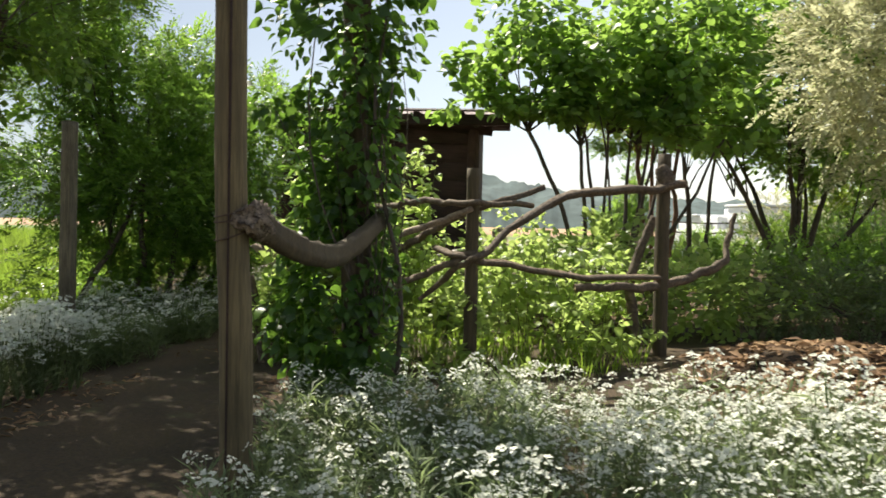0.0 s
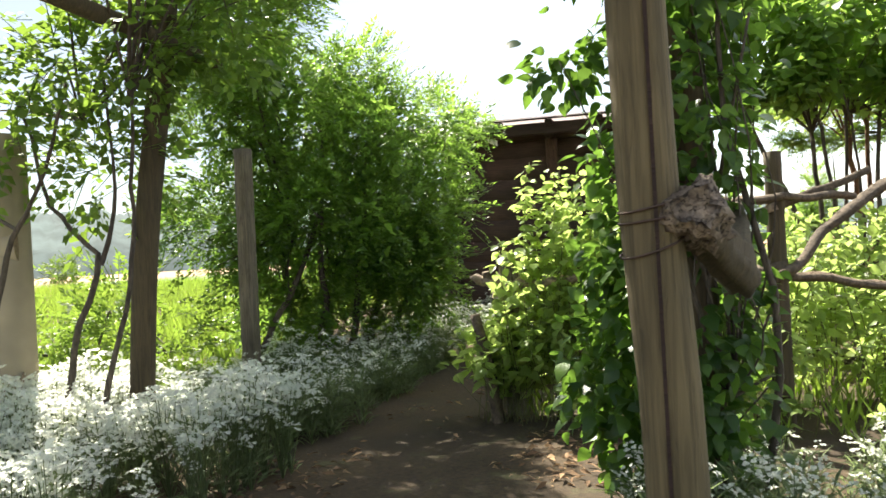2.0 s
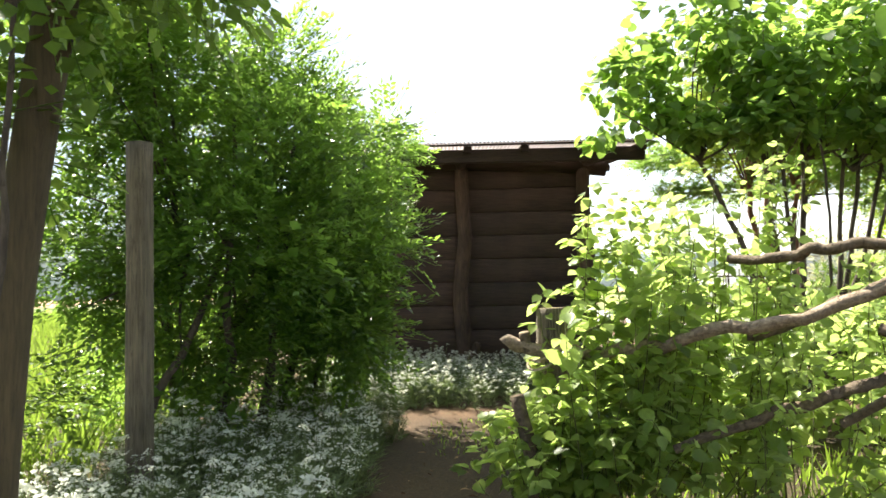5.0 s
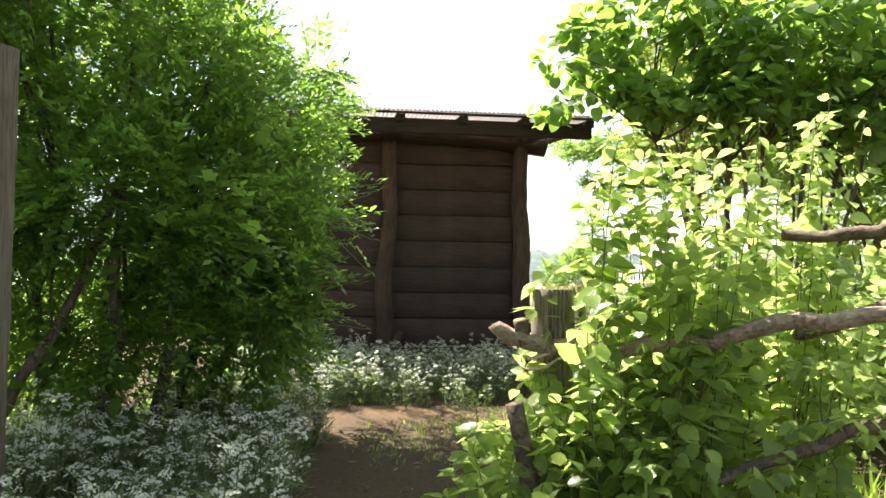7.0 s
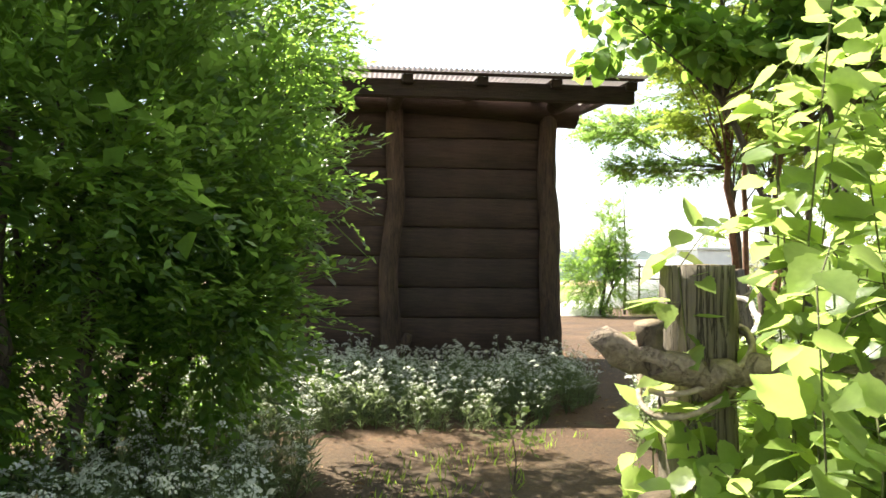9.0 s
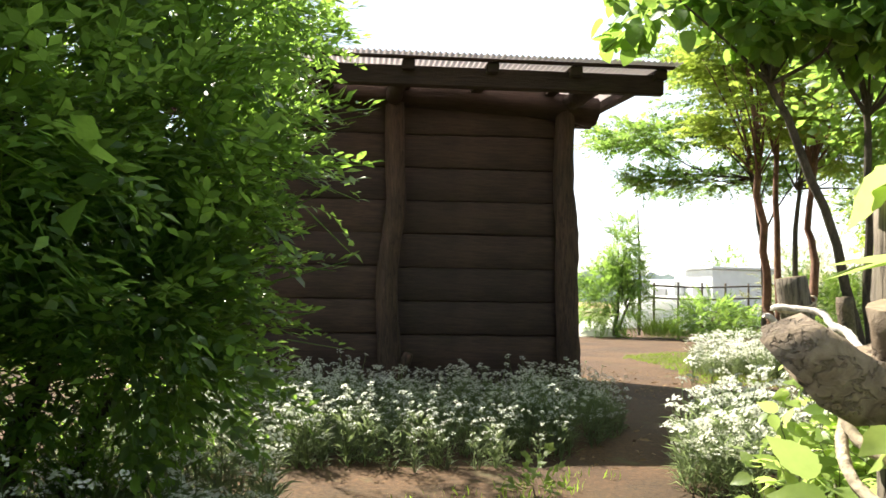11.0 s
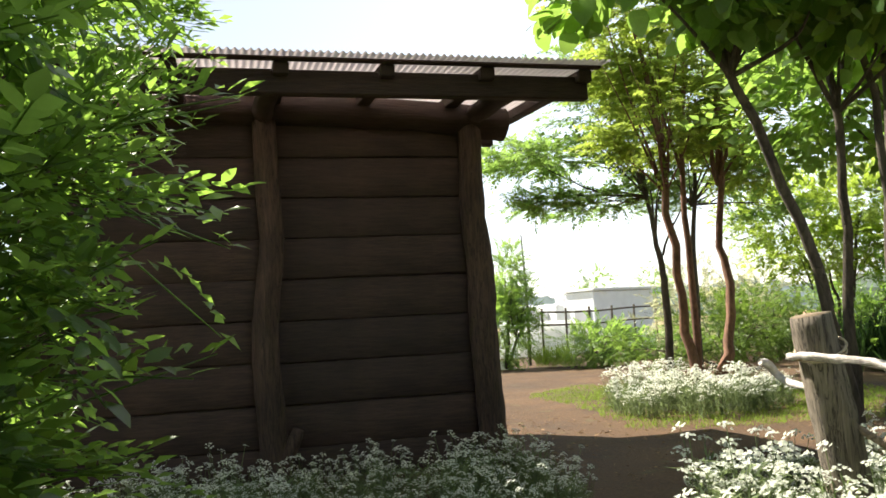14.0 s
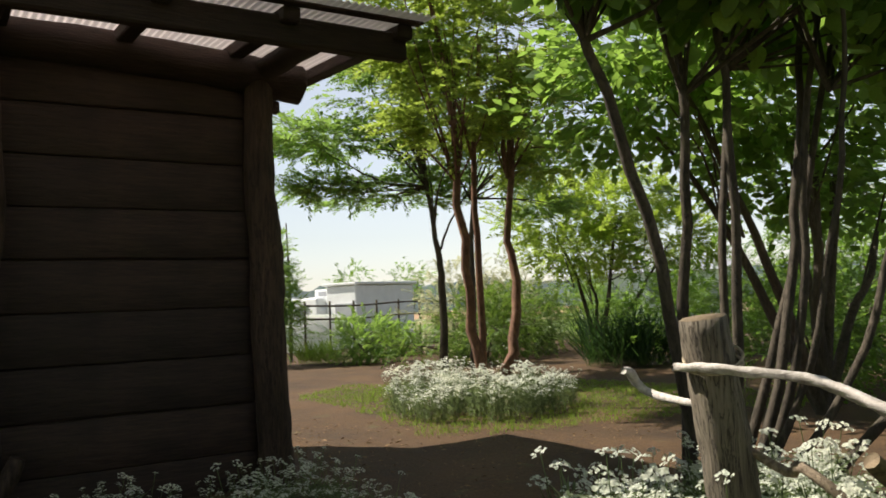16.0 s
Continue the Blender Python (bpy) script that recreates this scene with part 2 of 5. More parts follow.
LEAF_LIME = leaf_mat("lime leaf", (0.11, 0.18, 0.032), (0.26, 0.35, 0.06), (0.56, 0.72, 0.10), 0.45, 0.65)
LEAF_BRIGHT = leaf_mat("bright far leaf", (0.045, 0.085, 0.022), (0.115, 0.19, 0.045), (0.30, 0.46, 0.07), 0.45, 0.4)
GRASS = leaf_mat("grass blade", (0.07, 0.12, 0.02), (0.17, 0.25, 0.045), (0.40, 0.58, 0.07), 0.5, 0.5)
FERNY = leaf_mat("ferny foliage", (0.06, 0.092, 0.045), (0.175, 0.225, 0.12), (0.34, 0.43, 0.17), 0.6, 0.45)
PETAL = leaf_mat("white petal", (0.82, 0.83, 0.80), (0.88, 0.89, 0.86), (0.88, 0.90, 0.84), 0.6, 0.5)
IRIS = leaf_mat("sword leaf", (0.015, 0.04, 0.015), (0.04, 0.085, 0.03), (0.10, 0.2, 0.04), 0.4, 0.3)
LITTER = leaf_mat("dry leaf litter", (0.13, 0.075, 0.045), (0.34, 0.22, 0.14), (0.4, 0.27, 0.15), 0.9, 0.15)
SHEET = plain("white plastic sheet", (0.86, 0.87, 0.88), 0.5, 3.0, 0.05, 0.05)
FAR_HILL = plain("hazy far wood", (0.075, 0.105, 0.10), 1.0, 0.12, 0.35, 0.0)


# ---- mesh helpers ----
RNG = np.random.default_rng(7)


def np_mesh(name, verts, quads, mats, index=None, smooth=False):
    """A mesh from arrays of vertices and quads."""
    me = bpy.data.meshes.new(name)
    verts, quads = np.asarray(verts, np.float32), np.asarray(quads, np.int32)
    me.vertices.add(len(verts))
    me.vertices.foreach_set("co", verts.ravel())
    me.loops.add(quads.size)
    me.loops.foreach_set("vertex_index", quads.ravel())
    me.polygons.add(len(quads))
    me.polygons.foreach_set("loop_start", np.arange(0, quads.size, 4, dtype=np.int32))
    if index is not None:
        me.polygons.foreach_set("material_index", np.asarray(index, np.int32))
    if smooth:
        me.polygons.foreach_set("use_smooth", np.ones(len(quads), bool))
    for m in mats:
        me.materials.append(m)
    me.update(calc_edges=True)
    return me


def bm_mesh(name, bm, mats, smooth=False):
    bmesh.ops.recalc_face_normals(bm, faces=bm.faces)
    me = bpy.data.meshes.new(name)
    for f in bm.faces:
        f.smooth = smooth
    bm.to_mesh(me)
    bm.free()
    for m in mats if isinstance(mats, (list, tuple)) else [mats]:
        me.materials.append(m)
    return me


def part(name, me, parent=None, label=""):
    """A mesh as one object, under a thing or a part if one is given."""
    ob = new(name, me)
    if parent is not None:
        ob.parent = parent
    if label:
        ob["label"] = label
    return ob


def thing(name, label, category, at=(0, 0, 0), group="", kind=""):
    """An Empty at a thing's base."""
    ob = new(name)
    ob.location = at
    ob.empty_display_size = 0.1
    return tagged(ob, label, category, group, kind)


def smooth_line(points, n):
    """Points along a Catmull-Rom curve."""
    p = np.asarray(points, float)
    if len(p) == 2:
        return p[0] + (p[1] - p[0]) * np.linspace(0, 1, n)[:, None]
    q = np.vstack([2 * p[0] - p[1], p, 2 * p[-1] - p[-2]])
    out = []
    for u in np.linspace(0, len(p) - 1 - 1e-6, n):
        k = int(u)
        t = u - k
        a, b, c, d = q[k:k + 4]
        out.append(0.5 * (2 * b + (c - a) * t + (2 * a - 5 * b + 4 * c - d) * t * t + (3 * b - a - 3 * c + d) * t ** 3))
    return np.array(out)


def tube(points, radii, n=12, sides=10, rough=0.06, seed=1, cap=True):
    """Vertices and quads of a rough round timber along a curve."""
    line = smooth_line(points, n)
    r = np.interp(np.linspace(0, 1, n), np.linspace(0, 1, len(radii)), radii)
    rg = np.random.default_rng(seed)
    tang = np.gradient(line, axis=0)
    tang /= np.linalg.norm(tang, axis=1)[:, None]
    ref = np.array([0.0, 0, 1]) if abs(tang[0][2]) < 0.9 else np.array([1.0, 0, 0])
    verts, quads = [], []
    lump = 1 + rough * rg.standard_normal((n, sides)) * 0.5 + rough * rg.standard_normal((1, sides))
    for k in range(n):
        u = np.cross(tang[k], ref)
        u /= np.linalg.norm(u)
        w = np.cross(u, tang[k])
        for s in range(sides):
            a = 2 * math.pi * s / sides
            verts.append(line[k] + (u * math.cos(a) + w * math.sin(a)) * r[k] * lump[k, s])
    for k in range(n - 1):
        for s in range(sides):
            s2 = (s + 1) % sides
            quads.append((k * sides + s, k * sides + s2, (k + 1) * sides + s2, (k + 1) * sides + s))
    if cap:
        for k, base in ((0, 0), (n - 1, (n - 1) * sides)):
            c = len(verts)
            verts.append(line[k] + (tang[k] if k else -tang[k]) * r[k] * 0.05)
            for s in range(0, sides, 2):
                quads.append((c, base + s, base + (s + 1) % sides, base + (s + 2) % sides))
    return np.array(verts), np.array(quads)


def join(pieces):
    vs, qs, off = [], [], 0
    for v, q in pieces:
        vs.append(v)
        qs.append(q + off)
        off += len(v)
    return np.vstack(vs), np.vstack(qs)


def timber(name, points, radii, material, label="", category="", parent=None, n=12, sides=12, rough=0.06, seed=1, group="", end_material=None):
    v, q = tube(points, radii, n, sides, rough, seed)
    base = np.asarray(points[0], float) if parent is None else np.zeros(3)
    mats, idx = [material], None
    if end_material:
        mats = [material, end_material]
        idx = np.zeros(len(q), int)
        idx[-sides:] = 1
    ob = part(name, np_mesh(name, v - base, q, mats, idx, smooth=True), parent, label if parent is not None else "")
    if parent is None:
        ob.location = base
        tagged(ob, label, category, group)
    return ob


def ground_z(x, y):
    """The height of the ground: a shallow fall towards the camera's side."""
    x, y = np.asarray(x, float), np.asarray(y, float)
    t = np.clip((y + 6.0) / 4.0, 0, 1)
    heap = 0.3 * np.exp(-((x - 5.3) / 1.3) ** 2 - ((y + 7.7) / 0.8) ** 2)
    return -0.10 + 0.10 * t * t * (3 - 2 * t) + heap


# ---- leaves and sprays ----
def leaf(length, width, rows=4, fold=0.25, bend=0.15):
    """One leaf along +x: two halves folded on the midrib. Vertices and quads."""
    if rows == 2:
        h = width * 0.5
        return np.array([(0, 0, 0), (length * 0.45, -h, fold * h), (length, 0, -bend * length), (length * 0.5, h, fold * h)]), np.array([(0, 1, 2, 3)])
    shape = {9: ((0, 0.05), (0.12, 0.66), (0.18, 0.62), (0.32, 1.0), (0.38, 0.86), (0.54, 0.92), (0.6, 0.72), (0.8, 0.4), (1, 0.01)), 3: ((0, 0.06), (0.45, 1.0), (1, 0.03)),
             6: ((0, 0.1), (0.1, 0.72), (0.32, 1.0), (0.58, 0.8), (0.82, 0.4), (1, 0.01)),
             12: ((0, 0.03), (0.16, 0.03), (0.18, 0.36), (0.24, 0.74), (0.28, 0.7), (0.38, 1.0), (0.43, 0.9), (0.54, 1.0), (0.6, 0.82), (0.74, 0.68), (0.8, 0.46), (1, 0.01)),
             10: ((0, 0.02), (0.12, 0.02), (0.135, 0.5), (0.22, 0.84), (0.4, 1.0), (0.58, 0.96), (0.75, 0.74), (0.88, 0.42), (0.95, 0.16), (1, 0.01)),
             4: ((0, 0.08), (0.32, 0.95), (0.68, 0.82), (1, 0.03))}[rows]
    v, q = [], []
    for t, w in shape:
        x, z = length * t, -bend * length * t * t
        h = width * 0.5 * w
        v += [(x, -h, z + fold * h), (x, 0, z), (x, h, z + fold * h)]
    for k in range(len(shape) - 1):
        a, b = 3 * k, 3 * k + 3
        q += [(a, b, b + 1, a + 1), (a + 1, b + 1, b + 2, a + 2)]
    return np.array(v), np.array(q)


def frames(direction, roll, up=(0, 0, 1)):
    """Rotation matrices with x along each direction."""
    d = np.asarray(direction, float)
    d = d / np.linalg.norm(d, axis=1)[:, None]
    side = np.cross(np.broadcast_to(np.asarray(up, float), d.shape), d)
    n = np.linalg.norm(side, axis=1)
    side[n < 1e-3] = (0, 1, 0)
    side /= np.linalg.norm(side, axis=1)[:, None]
    top = np.cross(d, side)
    c, s = np.cos(roll)[:, None], np.sin(roll)[:, None]
    return np.stack([d, c * side + s * top, c * top - s * side], axis=2)


def spread(template, places, rot, scale):
    """Copies of a template joined: vertices and quads."""
    v, q = template
    out = np.einsum("nij,vj->nvi", rot, v) * np.asarray(scale)[:, None, None] + places[:, None, :]
    quads = q[None] + (np.arange(len(places)) * len(v))[:, None, None]
    return out.reshape(-1, 3), quads.reshape(-1, 4)


def spray(n, length, leaf_len, leaf_w, rows=3, droop=0.25, angle=55, seed=0, twig=0.004, compound=False):
    """A leafy twig along +x."""
    rg = np.random.default_rng(seed)
    pieces = []
    ln = smooth_line([(0, 0, 0), (length * 0.5, 0, length * 0.05), (length, 0, -droop * length)], 5)
    tv, tq = tube([ln[0], ln[4]], [twig, twig * 0.5], 2, 3, 0.0, seed, cap=False)
    pieces.append((tv, tq))
    for k in range(n):
        t = 0.12 + 0.88 * (k + 0.5) / n
        p = ln[min(4, int(t * 4))] * (1 - (t * 4) % 1) + ln[min(4, int(t * 4) + 1)] * ((t * 4) % 1)
        side = 1 if k % 2 else -1
        a = radians(angle + rg.uniform(-20, 20)) * side if k < n - 1 else radians(rg.uniform(-15, 15))
        up = rg.uniform(-0.25, 0.35)
        d = np.array([[math.cos(a), math.sin(a), up]])
        lv, lq = leaf(leaf_len * rg.uniform(0.75, 1.15), leaf_w * rg.uniform(0.8, 1.15), rows, rg.uniform(0.05, 0.28), rg.uniform(0.05, 0.3))
        if compound:
            sub = [(lv, lq)]
            for s2 in (1, -1):
                r2 = frames(np.array([[0.55, 0.8 * s2, 0.05]]), np.array([rg.uniform(-0.3, 0.3)]))
                sub.append(spread((lv * 0.8, lq), np.array([[leaf_len * 0.05, 0, 0]]), r2, [1.0]))
            lv, lq = join(sub)
        pieces.append(spread((lv, lq), p[None], frames(d, np.array([rg.uniform(-0.6, 0.6)])), [1.0]))
    return join(pieces)


def blob_points(blobs, count, gap=0.0, shell=0.5, seed=0, gap_scale=1.1):
    """Places in a union of ellipsoids, thicker towards the skin, with gaps. Returns places and outward ways."""
    rg = np.random.default_rng(seed)
    vols = np.array([b[1][0] * b[1][1] * b[1][2] for b in blobs]) ** 0.62
    pick = rg.choice(len(blobs), size=count * 3, p=vols / vols.sum())
    d = rg.standard_normal((count * 3, 3))
    d /= np.linalg.norm(d, axis=1)[:, None]
    r = shell + (1 - shell) * rg.random(count * 3) ** 0.6
    r *= 1 + np.clip(0.2 * rg.standard_normal(count * 3), -0.4, 0.28) * (rg.random(count * 3) < 0.35)
    c = np.array([b[0] for b in blobs])[pick]
    e = np.array([b[1] for b in blobs])[pick]
    p = c + d * e * r[:, None]
    keep = np.ones(len(p), bool)
    if gap > 0:
        keep = np.array([noise.noise(Vector(q) * gap_scale + Vector((seed, 3.1, 7.7))) > gap - 0.5 for q in p])
    p, d = p[keep][:count], d[keep][:count]
    return p, d


def crown(name, blobs, count, templates, material, parent, seed=0, gap=0.3, shell=0.5, size=(0.8, 1.2), lift=0.15, loose=0.6, gap_scale=1.1, floor=0.05, flat=1.0):
    """The foliage of one plant: sprays that point outwards, one mesh."""
    rg = np.random.default_rng(seed + 100)
    p, d = blob_points(blobs, count, gap, shell, seed, gap_scale)
    ok = p[:, 2] > floor
    p, d = p[ok], d[ok]
    way = d + loose * rg.standard_normal(d.shape) + np.array([0, 0, lift])
    way[:, 2] *= flat
    pieces = []
    for k, tpl in enumerate(templates):
        m = np.arange(len(p)) % len(templates) == k
        pieces.append(spread(tpl, p[m], frames(way[m], rg.uniform(-0.6, 0.6, m.sum())), rg.uniform(size[0], size[1], m.sum())))
    v, q = join(pieces)
    base = np.array(parent.location) if parent is not None else np.zeros(3)
    return part(name, np_mesh(name, v - base, q, [material], smooth=True), parent)


def in_poly(pts, poly):
    x, y = pts[:, 0], pts[:, 1]
    inside = np.zeros(len(pts), bool)
    for (x1, y1), (x2, y2) in zip(poly, poly[1:] + poly[:1]):
        cross = ((y1 > y) != (y2 > y)) & (x < (x2 - x1) * (y - y1) / (y2 - y1 + 1e-12) + x1)
        inside ^= cross
    return inside


def poly_points(poly, density, seed):
    rg = np.random.default_rng(seed)
    a = np.array(poly)
    lo, hi = a.min(0), a.max(0)
    n = int((hi - lo).prod() * density)
    p = lo + rg.random((n, 2)) * (hi - lo)
    edge = np.array([noise.noise(Vector((x * 1.7, y * 1.7, seed))) for x, y in p]) * 0.25
    return p[in_poly(p + edge[:, None], poly)]


def umbel(radius, seed, fine=False):
    """A loose domed flower head: clusters of small petals, each turned its own way."""
    rg = np.random.default_rng(seed)
    pieces = []
    heads = 8 if fine else 5
    for k in range(heads):
        a, t = 2.4 * k + rg.uniform(-0.3, 0.3), math.sqrt((k + 0.5) / heads)
        c = np.array([radius * t * math.cos(a), radius * t * math.sin(a), radius * (0.5 - 0.55 * t * t) + rg.uniform(-0.08, 0.12) * radius])
        n = 5 if fine else 4
        b = rg.uniform(0, 6.28) + np.arange(n) * 2 * math.pi / n
        d = np.stack([np.cos(b), np.sin(b), rg.uniform(-0.3, 0.8, n)], 1) + 0.5 * c / radius
        pieces.append(spread(leaf(radius * (0.36 if fine else 0.42), radius * (0.32 if fine else 0.4), 2, 0.3, 0.1), np.repeat(c[None], n, 0), frames(d, rg.uniform(-0.7, 0.7, n)), rg.uniform(0.7, 1.25, n)))
    return join(pieces)


def flower_plant(height, heads, seed, radius=0.034, bushy=1.1, fine=False):
    """One plant: ferny base, thin stems and white umbels. Vertices, quads, material index."""
    rg = np.random.default_rng(seed)
    green, white = [], []
    for k in range(int(44 * bushy)):
        a, up = rg.uniform(0, 6.28), rg.uniform(0.4, 1.6)
        lv, lq = leaf(height * rg.uniform(0.12, 0.32), rg.uniform(0.006, 0.013), 2, 0.3, rg.uniform(0.1, 0.5))
        z = height * rg.uniform(0.0, 0.75)
        green.append(spread((lv, lq), np.array([[0.05 * math.cos(a) * rg.random(), 0.05 * math.sin(a) * rg.random(), z]]), frames(np.array([[math.cos(a), math.sin(a), up]]), np.array([rg.uniform(-1, 1)])), [1.0]))
    for k in range(heads):
        a, lean = rg.uniform(0, 6.28), rg.uniform(0.05, 0.35)
        h = height * rg.uniform(0.5, 1.12)
        top = np.array([math.cos(a) * lean * h, math.sin(a) * lean * h, h])
        green.append(tube([(0, 0, 0), tuple(top * 0.5 + np.array([0, 0, 0.03])), tuple(top)], [0.0028, 0.0018], 2, 3, 0, seed, cap=False))
        uv, uq = umbel(radius * rg.uniform(0.7, 1.25), seed * 31 + k, fine)
        nrm = np.array([[rg.uniform(-0.7, 0.7), rg.uniform(-0.7, 0.7), 1.0]])
        r = frames(nrm, np.array([0.0]), up=(0, 1, 0))[:, :, [1, 2, 0]]
        white.append(spread((uv, uq), top[None], r, [1.0]))
    gv, gq = join(green)
    if not white:
        return gv, gq, np.zeros(len(gq), int)
    wv, wq = join(white)
    return np.vstack([gv, wv]), np.vstack([gq, wq + len(gv)]), np.r_[np.zeros(len(gq), int), np.ones(len(wq), int)]


PLANTS = [flower_plant(0.46, 5, 1), flower_plant(0.5, 7, 2), flower_plant(0.42, 3, 3), flower_plant(0.36, 1, 4, bushy=1.6), flower_plant(0.48, 8, 5)]
DENSE = [flower_plant(0.46, 9, 21, 0.05, 0.7), flower_plant(0.5, 11, 22, 0.048, 0.7), flower_plant(0.44, 8, 23, 0.048, 0.7), flower_plant(0.48, 10, 25, 0.05, 0.7)]
FRONT = [flower_plant(0.5, 7, 41, 0.028, 1.1, True), flower_plant(0.54, 9, 42, 0.027, 1.1, True), flower_plant(0.46, 5, 43, 0.028, 1.3, True), flower_plant(0.4, 1, 44, 0.026, 1.5, True)]
DENSE_FINE = [flower_plant(0.46, 7, 26, 0.034, 1.0), flower_plant(0.5, 9, 27, 0.034, 1.0), flower_plant(0.44, 5, 28, 0.034, 1.1)]
SPARSE = [flower_plant(0.44, 1, 11), flower_plant(0.4, 0, 12, bushy=1.6), flower_plant(0.48, 2, 13), flower_plant(0.36, 0, 14, bushy=1.5)]

NEAR = [flower_plant(0.46, 6, 31, 0.021, 1.1, True), flower_plant(0.52, 9, 32, 0.022, 1.1, True), flower_plant(0.4, 3, 33, 0.021, 1.4, True), flower_plant(0.44, 5, 34, 0.022, 1.4, True)]
NEAR_DENSE = [flower_plant(0.46, 5, 35, 0.036, 1.4, True), flower_plant(0.5, 7, 36, 0.038, 1.4, True), flower_plant(0.42, 3, 37, 0.036, 1.6, True)]


def flower_bed(poly, density, seed, plants=PLANTS, height=1.0, dome=None, label="dense bed of white lace flowers with ferny grey-green foliage"):
    """A bed of flowers that nobody could count, in one mesh."""
    p = poly_points(poly, density, seed)
    rg = np.random.default_rng(seed)
    vs, qs, ms, off = [], [], [], 0
    pick = rg.integers(0, len(plants), len(p))
    for k, (v, q, m) in enumerate(plants):
        s = pick == k
        if not s.any():
            continue
        xy = p[s]
        h = height * rg.uniform(0.75, 1.2, s.sum())
        h *= 1 + 0.35 * np.array([noise.noise(Vector((x * 0.9, y * 0.9, seed + 5))) for x, y in xy])
        z = ground_z(xy[:, 0], xy[:, 1]) - 0.01
        if dome:
            cx, cy, rr, up = dome
            z = z + up * np.clip(1 - ((xy[:, 0] - cx) ** 2 + (xy[:, 1] - cy) ** 2) / rr ** 2, 0, 1)
        a = rg.uniform(0, 6.28, s.sum())
        rot = frames(np.stack([np.cos(a), np.sin(a), 0 * a], 1), 0 * a)
        v2, q2 = spread((v, q), np.c_[xy, z], rot, h)
        vs.append(v2)
        qs.append(q2 + off)
        ms.append(np.tile(m, s.sum()))
        off += len(v2)
    ob = part("flower_bed", np_mesh("flower_bed", np.vstack(vs), np.vstack(qs), [FERNY, PETAL], np.concatenate(ms)))
    return tagged(ob, label, "flowers", "beds of white flowers", "stuff")


# ---- ground ----
def build_ground():
    near = np.linspace(-18, 22, 101)
    far = np.array([-600, -300, -150, -80, -45, -28])
    xs = np.r_[far, near, -far[::-1] + 4]
    ys = np.r_[far, near, -far[::-1] + 4]
    X, Y = np.meshgrid(xs, ys, indexing="ij")
    Z = ground_z(X, Y)
    for i in range(6, len(xs) - 6):
        for j in range(6, len(ys) - 6):
            Z[i, j] += 0.025 * noise.noise(Vector((X[i, j] * 0.8, Y[i, j] * 0.8, 0))) + 0.012 * noise.noise(Vector((X[i, j] * 2.7, Y[i, j] * 2.7, 4)))
    n = len(ys)
    k = np.arange(len(xs) - 1)[:, None] * n + np.arange(n - 1)[None]
    k = k.ravel()
    q = np.stack([k, k + n, k + n + 1, k + 1], 1)
    ob = part("ground", np_mesh("ground", np.stack([X, Y, Z], 2).reshape(-1, 3), q, [SOIL], smooth=True))
    tagged(ob, "bare reddish-brown garden soil with mossy turf", "ground", kind="structure")


build_ground()


# ---- shed ----
def box_bm(bm, lo, hi, bev=0.006, m=None):
    r = bmesh.ops.create_cube(bm, size=1.0)
    c = [(a + b) / 2 for a, b in zip(lo, hi)]
    s = [abs(b - a) for a, b in zip(lo, hi)]
    for v in r["verts"]:
        v.co = Vector((v.co.x * s[0] + c[0], v.co.y * s[1] + c[1], v.co.z * s[2] + c[2]))
    if bev:
        edges = list({e for v in r["verts"] for e in v.link_edges})
        bmesh.ops.bevel(bm, geom=edges, offset=bev, segments=1, affect="EDGES")
    if m is not None:
        bmesh.ops.transform(bm, matrix=m, verts=bm.verts)


def box(name, lo, hi, material, parent, bev=0.006, label="", m=None):
    bm = bmesh.new()
    box_bm(bm, lo, hi, bev, m)
    return part(name, bm_mesh(name, bm, material), parent, label)


SHED_X0, SHED_X1, SHED_BACK = -1.9, 1.86, 2.3
PITCH, SEAM = 0.341, 0.945


def board_mesh(length, seed):
    """A rough-sawn board that laps the one below, its lower edge uneven."""
    rg = np.random.default_rng(seed)
    n = 14
    xs = np.linspace(0, length, n)
    low = np.cumsum(rg.standard_normal(n)) * 0.0025
    low -= np.linspace(low[0], low[-1], n)
    v = []
    top = PITCH - 0.007
    for x, d, w in zip(xs, low, rg.standard_normal(n) * 0.0015):
        v += [(x, 0.01, top), (x, -0.014 + w, top), (x, -0.024 + w, top - 0.012), (x, -0.027 + w, d + 0.012), (x, -0.018 + w, d), (x, 0.004, d)]
    q = []
    for k in range(n - 1):
        a, b = 6 * k, 6 * k + 6
        q += [(a + i, a + (i + 1) % 6, b + (i + 1) % 6, b + i) for i in range(6)]
    for a in (0, 6 * n - 6):
        q += [(a, a + 1, a + 2, a + 5), (a + 2, a + 3, a + 4, a + 5)]
    return np_mesh("board", np.array(v), np.array(q), [BOARD])


